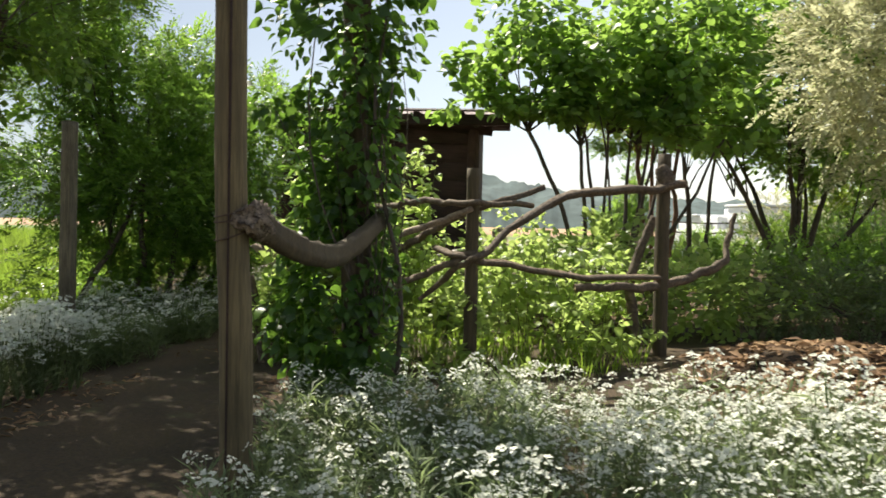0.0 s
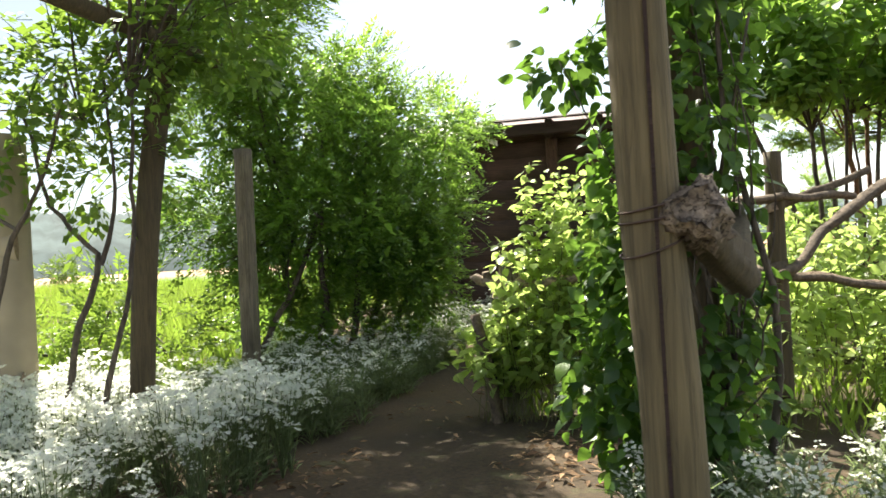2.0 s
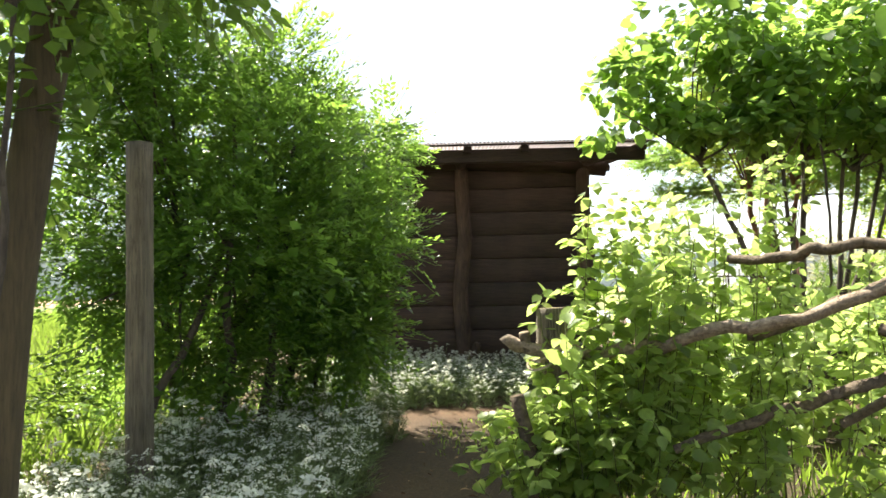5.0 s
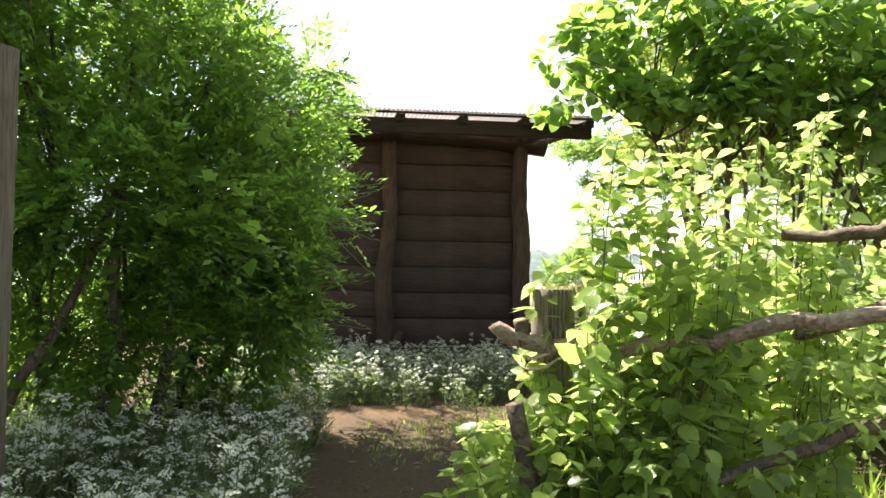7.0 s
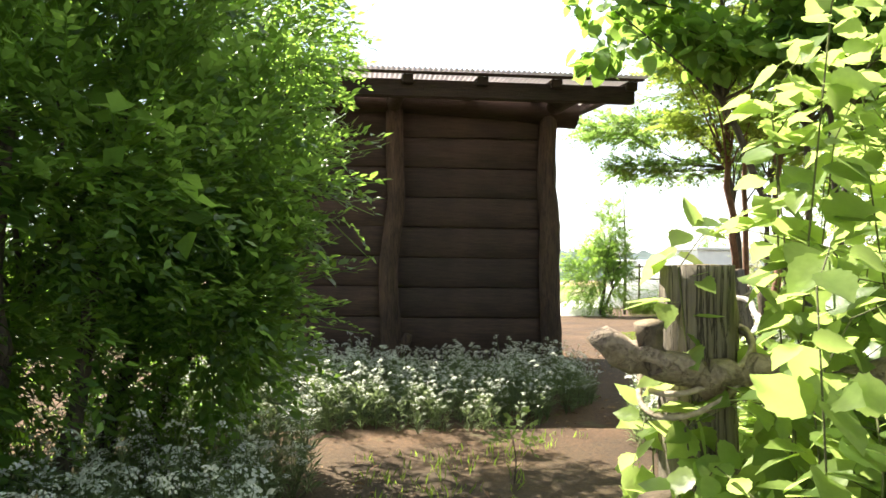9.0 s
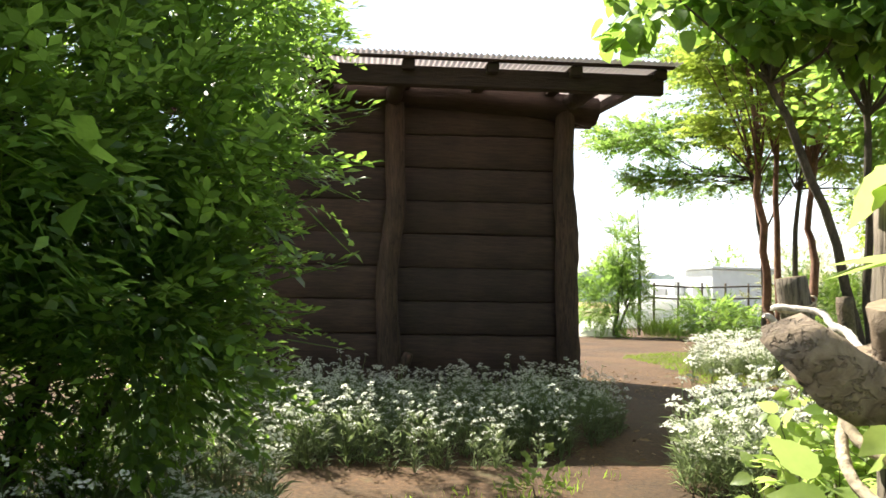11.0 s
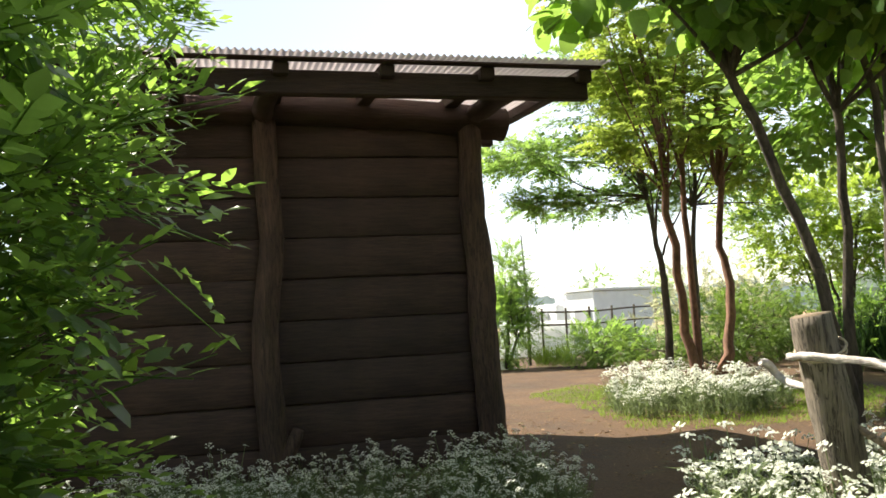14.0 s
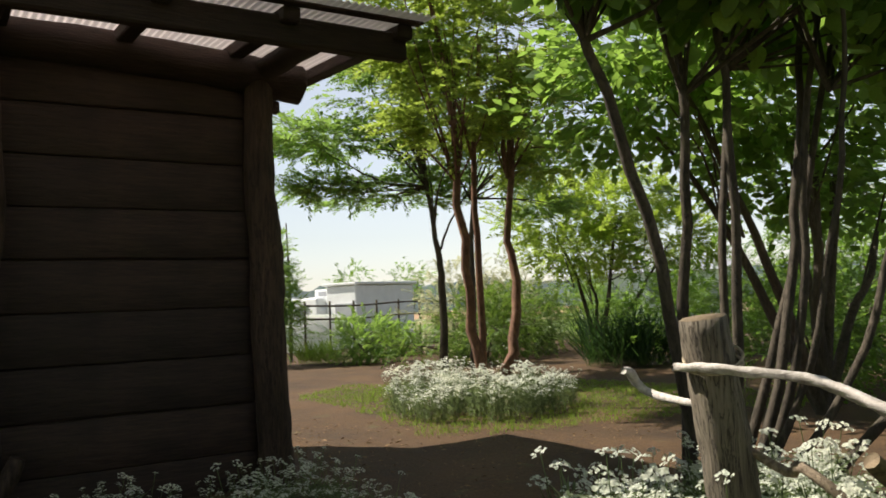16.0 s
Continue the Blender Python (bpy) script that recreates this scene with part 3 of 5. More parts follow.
def build_shed():
    shed = thing("shed", "dark-stained board and log shed with a corrugated lean-to roof", "shed")
    wall = box("front_wall", (SHED_X0, 0.012, -0.05), (SHED_X1 - 0.05, 0.05, 2.9), BOARD, shed, 0)
    for k in range(-3, 6):
        z = SEAM + PITCH * k
        for j, (a, b) in enumerate(((-1.78, 0.0), (0.0, 1.76))):
            ob = part("board", board_mesh(b - a, 10 * k + j + 50), wall)
            ob.location = (a, 0.0, z + (0.012 if j == 0 and k < 2 else 0) + RNG.uniform(-0.004, 0.004))
            ob.rotation_euler = (0, RNG.uniform(-0.003, 0.003), 0)
    box("side_wall", (SHED_X1 - 0.045, 0.03, -0.05), (SHED_X1 - 0.005, SHED_BACK, 3.08), BOARD, shed)
    box("side_wall", (SHED_X0 - 0.02, 0.03, -0.05), (SHED_X0 + 0.02, SHED_BACK, 3.08), BOARD, shed)
    box("back_wall", (SHED_X0, SHED_BACK, -0.05), (SHED_X1 - 0.05, SHED_BACK + 0.04, 3.2), BOARD, shed)
    # crooked peeled logs as posts
    timber("post", [(0.0, -0.07, -0.1), (-0.03, -0.08, 0.5), (-0.06, -0.08, 1.0), (-0.04, -0.08, 1.4), (0.02, -0.08, 1.9), (0.0, -0.07, 2.4), (-0.01, -0.06, 2.95)], [0.125, 0.115, 0.105, 0.10, 0.10], LOG_DARK, "crooked peeled log post", parent=shed, n=26, sides=14, rough=0.05, seed=4)
    timber("post", [(1.83, -0.08, -0.1), (1.80, -0.08, 0.6), (1.78, -0.08, 1.2), (1.79, -0.08, 1.65), (1.75, -0.08, 2.1), (1.76, -0.07, 2.95)], [0.135, 0.125, 0.13, 0.12, 0.105], LOG_DARK, "knotty peeled log post", parent=shed, n=26, sides=14, rough=0.06, seed=5)
    timber("post", [(-1.78, -0.07, -0.1), (-1.8, -0.08, 1.2), (-1.77, -0.07, 2.95)], [0.13, 0.12, 0.10], LOG_DARK, "", parent=shed, n=16, sides=12, seed=6)
    timber("branch_stub", [(0.02, -0.1, 0.12), (0.12, -0.14, 0.3), (0.17, -0.16, 0.42)], [0.07, 0.06, 0.045], LOG_DARK, "", parent=shed, n=8, sides=10, seed=7)
    # the log plate over the posts, and logs that carry the eave
    timber("wall_plate", [(-2.1, -0.06, 2.95), (-1.0, -0.06, 3.02), (0.2, -0.06, 3.05), (1.2, -0.06, 3.015), (2.1, -0.06, 2.94)], [0.10, 0.12, 0.125, 0.13, 0.14], BEAM_DARK, "bowed log wall plate", parent=shed, n=20, sides=14, rough=0.05, seed=8)
    for k, x in enumerate((-1.78, -0.02, 1.8)):
        timber("outrigger", [(x, 0.5, 3.04), (x, -0.4, 2.99), (x + 0.02, -1.12, 2.95)], [0.09, 0.085, 0.08], BEAM_DARK, "", parent=shed, n=8, sides=10, seed=20 + k)
    box("eave_beam", (-2.6, -1.14, 2.865), (2.42, -1.05, 3.045), BEAM_DARK, shed, 0.012, "dark eave beam")
    box("purlin", (-2.6, 1.2, 3.04), (2.42, 1.29, 3.15), BEAM_DARK, shed, 0.012)
    for k, x in enumerate((-2.6, -2.14, -1.42, -0.68, 0.07, 0.81, 1.58, 2.36)):
        ob = box("rafter", (-0.055, -1.22, -0.045), (0.055, SHED_BACK + 0.35, 0.045), BEAM_DARK, shed, 0.008)
        ob.location, ob.rotation_euler = (x, 0, 3.115), (radians(4.0), 0, radians(RNG.uniform(-0.6, 0.6)))
    box("roof_batten", (-2.7, -1.27, 3.078), (2.48, -1.2, 3.096), BEAM_DARK, shed, 0.004)
    # corrugated sheet, waves along x, running down the rafters
    xs = np.linspace(-2.75, 2.52, 700)
    ys = np.array([-1.36, -0.2, 1.4, SHED_BACK + 0.45])
    Z = 3.105 + 0.010 * np.sin(xs * 2 * math.pi / 0.052)
    top = np.array([(x, y, z + 0.07 * (y + 1.36)) for x, z in zip(xs, Z) for y in ys])
    v = np.vstack([top, top - np.array([0, 0, 0.004])])
    m, n = len(xs), len(ys)
    k = (np.arange(m - 1)[:, None] * n + np.arange(n - 1)[None]).ravel()
    q = np.stack([k, k + n, k + n + 1, k + 1], 1)
    off = len(top)
    rim = []
    for i in range(m - 1):
        rim.append((i * n, i * n + off, (i + 1) * n + off, (i + 1) * n))
    q = np.vstack([q, q[:, ::-1] + off, np.array(rim)])

    def sheet(nt, p):
        p.inputs["Base Color"].default_value = (0.62, 0.62, 0.64, 1)
        p.inputs["Roughness"].default_value = 0.35
        n1 = node(nt, "ShaderNodeTexNoise", Scale=5.0, Detail=5.0)
        nt.links.new(ramp(nt, n1.outputs[0], [(0.3, (0.45, 0.44, 0.44)), (0.7, (0.72, 0.71, 0.72))]), p.inputs["Base Color"])
        tr = nt.nodes.new("ShaderNodeBsdfTranslucent")
        tr.inputs[0].default_value = (0.95, 0.88, 0.86, 1)
        ms = nt.nodes.new("ShaderNodeMixShader")
        ms.inputs[0].default_value = 0.6
        nt.links.new(p.outputs[0], ms.inputs[1])
        nt.links.new(tr.outputs[0], ms.inputs[2])
        nt.links.new(ms.outputs[0], nt.nodes["Material Output"].inputs[0])
    part("roof", np_mesh("roof", v, q, [mat("corrugated sheet", sheet)]), shed, "translucent grey corrugated roofing sheet")


build_shed()


# ---- posts and fences ----
def post(points, radii, label, material=POST, seed=1, name="fence_post", cut=True, rough=0.035, group="round timber posts"):
    return timber(name, points, radii, material, label, "post", n=22, sides=16, rough=rough, seed=seed, group=group, end_material=CUT if cut else None)


def ring(name, at, radius, wire, material, parent=None, tilt=0.1, label="", category="wire"):
    pts = [(at[0] + radius * math.cos(a), at[1] + radius * math.sin(a), at[2] + tilt * radius * math.sin(a + 1)) for a in np.linspace(0, 2 * math.pi, 13)]
    v, q = tube(pts, [wire], 36, 6, 0.1, 3)
    base = np.array(parent.location) if parent is not None else np.zeros(3)
    ob = part(name, np_mesh(name, v - base, q, [material], smooth=True), parent)
    if parent is None:
        tagged(ob, label, category)
    return ob


GATE = post([(1.315, -11.78, -0.25), (1.305, -11.78, 0.7), (1.275, -11.78, 1.4), (1.265, -11.78, 2.9)], [0.07, 0.067, 0.065, 0.062], "tall smooth round timber post with a long drying crack", POST, 2, rough=0.012)
for k, z in enumerate((1.19, 1.22, 1.13)):
    ring("wire_loop", (1.282, -11.78, z), 0.07, 0.003, WIRE, GATE, 0.15 + 0.1 * k)
box("crack", (1.742 - 1.77, -0.0685, 0.3), (1.75 - 1.77, -0.055, 3.0), BEAM_DARK, GATE, 0, "dark drying crack")
post([(1.22, -11.96, -0.25), (1.22, -11.96, 0.12)], [0.075, 0.075], "short sawn-off round post beside the tall post", POST, 9)
LOG_RAIL = timber("log_rail", [(1.375, -11.8, 1.18), (1.42, -11.64, 1.12), (1.5, -11.4, 1.045), (1.54, -10.95, 1.02), (1.6, -10.55, 1.1), (1.65, -10.02, 1.24)], [0.05, 0.05, 0.05, 0.05, 0.048, 0.044], POST_DARK, "crooked log rail with a shaggy bark butt, wired to a post", "rail", n=40, sides=16, rough=0.12, seed=12, group="crooked branch rails", end_material=CUT)
timber("bark", [(0.0, -0.055, 0.025), (0.0, -0.03, 0.02), (0.0, 0.02, 0.01), (0.012, 0.06, -0.01), (0.025, 0.1, -0.03)], [0.04, 0.062, 0.068, 0.062, 0.05], SHAGGY, "shaggy grey-brown bark", parent=LOG_RAIL, n=26, sides=22, rough=0.2, seed=13)
post([(1.5, -10.02, -0.2), (1.47, -10.04, 1.4), (1.45, -10.04, 3.2)], [0.10, 0.095, 0.085], "round timber post wrapped in a leafy vine", POST_DARK, 3)
post([(2.11, -8.15, -0.2), (2.11, -8.15, 0.7), (2.11, -8.15, 1.66)], [0.06, 0.058, 0.055], "slim weathered fence post holding branch rails", POST_DARK, 4)
post([(3.89, -7.11, -0.2), (3.89, -7.06, 0.7), (3.91, -6.96, 1.9)], [0.07, 0.07, 0.065], "weathered fence post with a knob of branch on it", POST_DARK, 5)
post([(-1.99, -8.85, -0.25), (-1.87, -8.86, 1.2), (-1.69, -8.86, 2.4), (-1.58, -8.86, 3.2)], [0.082, 0.08, 0.078, 0.076], "leaning round timber post of the rose arch", POST_DARK, 6, rough=0.015)
post([(-1.97, -12.77, -0.25), (-1.97, -12.77, 2.7)], [0.09, 0.085], "round timber post of the rose arch", POST_DARK, 16, rough=0.015)
timber("arch_bar", [(-1.51, -8.44, 2.53), (-1.6, -9.73, 2.58), (-1.77, -11.1, 2.62), (-1.96, -12.97, 2.66)], [0.05, 0.055, 0.05, 0.05], POST_DARK, "round timber crossbar of the rose arch", "beam", n=16, sides=10, seed=7)
post([(-2.12, -6.95, -0.2), (-2.12, -6.93, 1.0), (-2.13, -6.89, 2.16)], [0.085, 0.082, 0.08], "grey split-topped round post beside the hedge", GREY_POST, 8, rough=0.04)

post([(-2.84, -8.95, -0.25), (-2.84, -8.95, 1.0), (-2.84, -8.95, 2.08)], [0.15, 0.146, 0.142], "thick smooth pale log post of a rail fence", CONCRETE, 10, rough=0.01)
for z, zr in ((1.33, 0.10), (0.42, 0.10)):
    timber("fence_rail", [(-2.72, -8.98, z), (-4.0, -9.4, z - 0.01), (-6.3, -10.2, z)], [zr, zr, zr], CONCRETE, "thick round pale log rail let into a post", "rail", n=10, sides=14, rough=0.01, seed=int(z * 10), group="pale log rails", end_material=CUT)

RAILS = [
    ("long bent branch rail rising from post to post", RAIL, [(1.65, -7.92, 0.52), (1.97, -8.18, 0.80), (2.16, -8.22, 0.92), (2.51, -7.94, 1.2), (2.89, -7.64, 1.45), (3.28, -7.45, 1.52), (3.75, -7.16, 1.55), (4.11, -6.99, 1.62)], [0.028, 0.034, 0.038, 0.043, 0.048, 0.052, 0.052, 0.048]),
    ("thin branch rail between two posts", RAIL, [(1.78, -8.05, 0.98), (2.11, -8.22, 0.90), (2.81, -7.72, 0.76), (3.37, -7.45, 0.72), (3.94, -7.07, 0.72)], [0.03, 0.032, 0.03, 0.028, 0.025]),
    ("short thick bleached branch lying on the rail", RAIL, [(3.03, -7.5, 0.62), (3.54, -7.32, 0.63), (3.99, -7.02, 0.66), (4.45, -6.77, 0.8), (4.62, -6.6, 1.05), (4.72, -6.5, 1.35)], [0.035, 0.04, 0.045, 0.045, 0.036, 0.024]),
    ("forked branch rail tied to a slim post", RAIL, [(1.34, -7.56, 0.93), (1.5, -7.67, 0.97), (1.78, -7.92, 1.15), (2.11, -8.09, 1.3), (2.72, -7.92, 1.52)], [0.04, 0.042, 0.038, 0.035, 0.03]),
    ("thin bowed branch rail", RAIL, [(1.2, -7.72, 1.335), (1.38, -7.88, 1.33), (1.54, -8.0, 1.36), (1.7, -8.08, 1.39), (1.88, -8.15, 1.36), (2.13, -8.22, 1.38), (2.62, -7.93, 1.36)], [0.024, 0.028, 0.03, 0.03, 0.03, 0.028, 0.025]),
    ("low crooked branch rail", RAIL, [(0.83, -7.95, 0.42), (1.29, -8.0, 0.58), (1.59, -8.1, 0.7), (1.83, -8.18, 0.81), (2.16, -8.22, 0.95)], [0.026, 0.03, 0.032, 0.032, 0.03]),
    ("long half-peeled branch rail tied to a stump post", PEELED, [(0.06, -7.6, 0.93), (0.17, -7.61, 0.9), (0.29, -7.625, 0.868), (0.4, -7.63, 0.866), (0.55, -7.67, 0.875), (0.76, -7.82, 0.91), (0.99, -8.0, 0.97), (1.34, -8.12, 1.03), (1.62, -8.16, 1.12), (1.88, -8.2, 1.22), (2.11, -8.22, 1.32)], [0.036, 0.038, 0.036, 0.034, 0.034, 0.034, 0.034, 0.034, 0.033, 0.031, 0.03]),
    ("slanting dry branch leaning on the fence", RAIL, [(3.71, -6.77, 0.1), (3.67, -6.67, 0.7), (3.9, -6.56, 1.3)], [0.06, 0.055, 0.045]),
]


def crooked(points, wobble, seed):
    """More points along a line, each pushed a little aside, the ends kept."""
    ln = smooth_line(points, 3 * len(points))
    push = wobble * np.random.default_rng(seed).standard_normal(ln.shape)
    push[0] = push[-1] = 0
    return [tuple(p) for p in ln + push]


for k, (label, m, pts, rad) in enumerate(RAILS):
    timber("branch_rail", crooked(pts, 0.011, 90 + k), [0.82 * r for r in rad], m, label, "rail", n=44, sides=10, rough=0.2, seed=40 + k, group="crooked branch rails", end_material=CUT)

post([(0.32, -7.5, -0.25), (0.315, -7.5, 0.5), (0.31, -7.5, 1.1)], [0.088, 0.085, 0.081], "thick sawn-off stump post, grey and deeply cracked", STUMP, 14, rough=0.07, name="stump_post")
post([(2.42, -3.59, -0.15), (2.37, -3.59, 0.45), (2.27, -3.58, 1.13)], [0.108, 0.1, 0.09], "thick leaning stump post, sawn flat on top", STUMP, 15, rough=0.05, name="stump_post")
timber("branch_rail", [(2.2, -3.5, 0.94), (2.13, -3.75, 0.95), (2.12, -4.15, 0.93), (1.98, -4.5, 0.865), (1.8, -4.9, 0.855), (1.58, -5.35, 0.8)], [0.02, 0.023, 0.025, 0.024, 0.025, 0.024], BLEACHED, "bleached branch rail tied to a stump post with rope", "rail", n=40, sides=10, rough=0.3, seed=61, group="crooked branch rails", end_material=CUT)
timber("branch_rail", [(2.385, -3.02, 0.89), (2.45, -3.0, 0.875), (2.515, -3.0, 0.80), (2.47, -3.2, 0.77), (2.42, -3.55, 0.76)], [0.016, 0.021, 0.02, 0.018, 0.012], BLEACHED, "short crooked bleached branch tied to a stump post", "rail", n=16, sides=8, rough=0.12, seed=62, group="crooked branch rails")
timber("branch_rail", [(2.40, -3.62, 0.63), (2.44, -3.8, 0.54), (2.29, -4.0, 0.59), (2.5, -4.35, 0.2), (2.5, -4.7, -0.05)], [0.016, 0.018, 0.019, 0.02, 0.02], PEELED, "pale branch slanting against a stump post", "rail", n=14, sides=10, rough=0.1, seed=63, group="crooked branch rails", end_material=CUT)
timber("branch_rail", [(1.83, -4.49, 0.76), (1.95, -4.53, 0.65), (2.1, -4.6, 0.5), (2.4, -4.75, 0.2), (2.65, -4.86, -0.1)], [0.026, 0.03, 0.031, 0.032, 0.033], RAIL, "thick brown sawn branch slanting from a rail to the ground", "rail", n=14, sides=10, rough=0.08, seed=64, group="crooked branch rails", end_material=CUT)
post([(2.08, -4.55, -0.2), (2.06, -4.53, 0.5), (2.04, -4.51, 1.01)], [0.046, 0.043, 0.04], "slim brown post with a pale sawn top, holding a bleached rail", RAIL, 17, rough=0.06)
for k, (at, r) in enumerate((((2.3, -3.6, 0.95), 0.108), ((2.3, -3.6, 0.975), 0.11), ((0.3, -7.52, 0.9), 0.118), ((0.3, -7.52, 0.87), 0.12))):
    ring("rope_lashing", at, r, 0.007, ROPE, None, 0.3 + 0.15 * k, "faded rope tied round a stump post and rail", "rope")
timber("cut_branch", [(0.18, -7.61, 0.88), (0.165, -7.61, 0.92), (0.155, -7.62, 0.98)], [0.028, 0.028, 0.031], RAIL, "sawn branch stub standing on the rail", "branch", n=8, sides=10, rough=0.14, seed=66, end_material=CUT)
timber("cut_branch", [(0.22, -7.8, -0.12), (0.17, -7.81, 0.3), (0.09, -7.82, 0.68)], [0.04, 0.038, 0.034], RAIL, "dark sawn branch stub in the bramble", "branch", n=8, sides=10, rough=0.1, seed=67, end_material=CUT)

timber("cut_branch", [(3.93, -7.06, 1.6), (3.9, -7.04, 1.7), (3.86, -7.02, 1.78)], [0.06, 0.075, 0.05], RAIL, "knobbly branch stub fixed near the top of a post", "branch", n=10, sides=10, rough=0.18, seed=71, end_material=CUT)


def crumpled_sheet():
    rg = np.random.default_rng(4)
    n, m = 9, 7
    v = []
    for i in range(n):
        for j in range(m):
            x, z = i / (n - 1) - 0.5, j / (m - 1)
            y = 0.05 * noise.noise(Vector((i * 0.8, j * 0.8, 1))) + 0.02 * rg.standard_normal()
            v.append((-0.86 + 0.2 * x, -0.99 + 0.5 * y, 2.8 + 0.09 * z - 0.10 * x + 0.02 * noise.noise(Vector((i, j, 5)))))
    k = (np.arange(n - 1)[:, None] * m + np.arange(m - 1)[None]).ravel()
    tagged(part("plastic_sheet", np_mesh("plastic_sheet", np.array(v), np.stack([k, k + m, k + m + 1, k + 1], 1), [FILM])), "crumpled pale plastic sheet tucked under the eave", "sheet")


crumpled_sheet()

# ---- flower beds ----
flower_bed([(-3.59, -12.7), (-1.47, -12.65), (-1.06, -11.27), (-0.75, -9.71), (-0.83, -9.12), (-1.92, -8.43), (-3.61, -8.01), (-4.31, -9.11)], 56, 1, DENSE)
flower_bed([(-0.87, -8.73), (-0.8, -7.9), (-0.89, -6.32), (-0.73, -5.12), (-0.53, -4.26), (-1.41, -3.84), (-2.53, -6.07), (-2.41, -8.32), (-1.64, -8.64)], 74, 2, NEAR + NEAR_DENSE + SPARSE[:2], height=0.9)
flower_bed([(-1.9, -4.0), (-0.95, -3.6), (-0.46, -3.5), (0.26, -3.6), (0.85, -3.45), (1.2, -3.05), (1.65, -2.3), (1.8, -1.5), (1.6, -1.15), (0.5, -1.2), (-1.9, -1.2)], 72, 3, FRONT, height=0.7)
flower_bed([(1.75, -13.64), (1.4, -12.4), (1.15, -11.42), (1.2, -10.43), (1.5, -9.7), (2.6, -9.8), (2.5, -11.0), (2.3, -13.7)], 85, 4, SPARSE + SPARSE + PLANTS[:2], height=0.95, label="shaded bed of ferny foliage with scattered white lace flowers")
flower_bed([(2.6, -9.8), (2.88, -9.9), (4.66, -10.3), (5.7, -10.2), (5.8, -14.1), (4.5, -14.26), (3.06, -13.99), (2.3, -13.7), (2.5, -11.0)], 43, 14, DENSE_FINE, height=0.92)
flower_bed([(4.1, 1.6), (4.7, 1.1), (5.6, 1.2), (6.4, 1.9), (6.5, 2.8), (5.8, 3.6), (4.8, 3.6), (4.2, 2.9)], 60, 5, PLANTS + PLANTS + DENSE[:2], dome=(5.3, 2.4, 1.4, 0.05), height=0.78)
flower_bed([(1.35, -4.19), (1.6, -3.5), (2.05, -2.95), (2.9, -2.72), (3.6, -2.75), (3.4, -3.4), (2.9, -4.2), (2.1, -4.8)], 75, 6, NEAR_DENSE, height=1.05)

# ---- plants ----
def tree(name, label, category, at, stems, stem_mat, blobs, count, templates, leaf_material, seed, group="", **kw):
    """Stems are lists of points with a radius at each end."""
    t = thing(name, label, category, at, group)
    base = np.array(at)
    for k, (pts, r0, r1) in enumerate(stems):
        thin = r0 < 0.022
        v, q = tube(pts if thin else crooked(pts, 0.22 * r0 + 0.004, seed + k), [r0, (r0 + r1) / 2, r1], 9 if thin else 16, 5 if thin else 9, 0.08, seed + k)
        part("trunk" if k == 0 or r0 > 0.035 else "limb", np_mesh("trunk", v - base, q, [stem_mat], smooth=True), t)
    crown("crown", blobs, count, templates, leaf_material, t, seed, **kw)
    return t


def twigs_to(blobs, roots, count, seed, r=0.012):
    """Limbs that rise from given places into the crown."""
    rg = np.random.default_rng(seed)
    p, _ = blob_points(blobs, count, 0, 0.3, seed)
    out = []
    for q in p:
        near = sorted(roots, key=lambda c: (c[0] - q[0]) ** 2 + (c[1] - q[1]) ** 2)
        a = np.array(near[int(rg.integers(2)) if len(near) > 3 else 0], float)
        mid = (a + q) / 2 + rg.standard_normal(3) * 0.12 + np.array([0, 0, 0.1])
        out.append(([tuple(a), tuple(mid), tuple(q)], r * rg.uniform(0.8, 1.6), r * 0.35))
    return out


def blade_set(rows, length, width, count, seed, fold=(0.02, 0.2), bend=(0.1, 0.6)):
    """A few blades of one kind, each folded and bent its own way."""
    rg = np.random.default_rng(seed)
    return [leaf(length * rg.uniform(0.9, 1.1), width * rg.uniform(0.88, 1.1), rows, rg.uniform(*fold), rg.uniform(*bend)) for _ in range(count)]


def lay_leaves(name, p, out, size, blades_of, material, parent, seed, droop=0.4, wild=0.3):
    """Single blades that hang outwards from given places, one mesh."""
    rg = np.random.default_rng(seed)
    d = np.array(out, float)
    d[:, 2] = 0.35 * d[:, 2] - droop * rg.uniform(0.2, 1.6, len(d))
    d += wild * rg.standard_normal(d.shape)
    roll = 0.55 * rg.standard_normal(len(d))
    pieces = []
    for k, tpl in enumerate(blades_of):
        m = np.arange(len(p)) % len(blades_of) == k
        pieces.append(spread(tpl, p[m], frames(d[m], roll[m]), size[m]))
    v, q = join(pieces)
    return part(name, np_mesh(name, v - np.array(parent.location), q, [material], smooth=True), parent)


def bush_canes(blobs, count, seed, feet, shell=0.35):
    """Arching canes from feet on the ground to tips within the blobs."""
    rg = np.random.default_rng(seed)
    tips, _ = blob_points(blobs, count, 0, shell, seed)
    feet = np.array(feet, float)
    out = []
    for tip in tips:
        if tip[2] < 0.05:
            continue
        f = feet[np.argsort(np.hypot(*(feet - tip[:2]).T))[int(rg.integers(2))]] + rg.standard_normal(2) * 0.1
        foot = np.array([*f, float(ground_z(*f)) - 0.03])
        apex = 0.5 * foot + 0.5 * tip + 0.15 * rg.standard_normal(3)
        apex[2] = foot[2] + (tip[2] - foot[2]) * rg.uniform(0.7, 1.05)
        out.append([tuple(foot), tuple(apex), tuple(tip)])
    return out


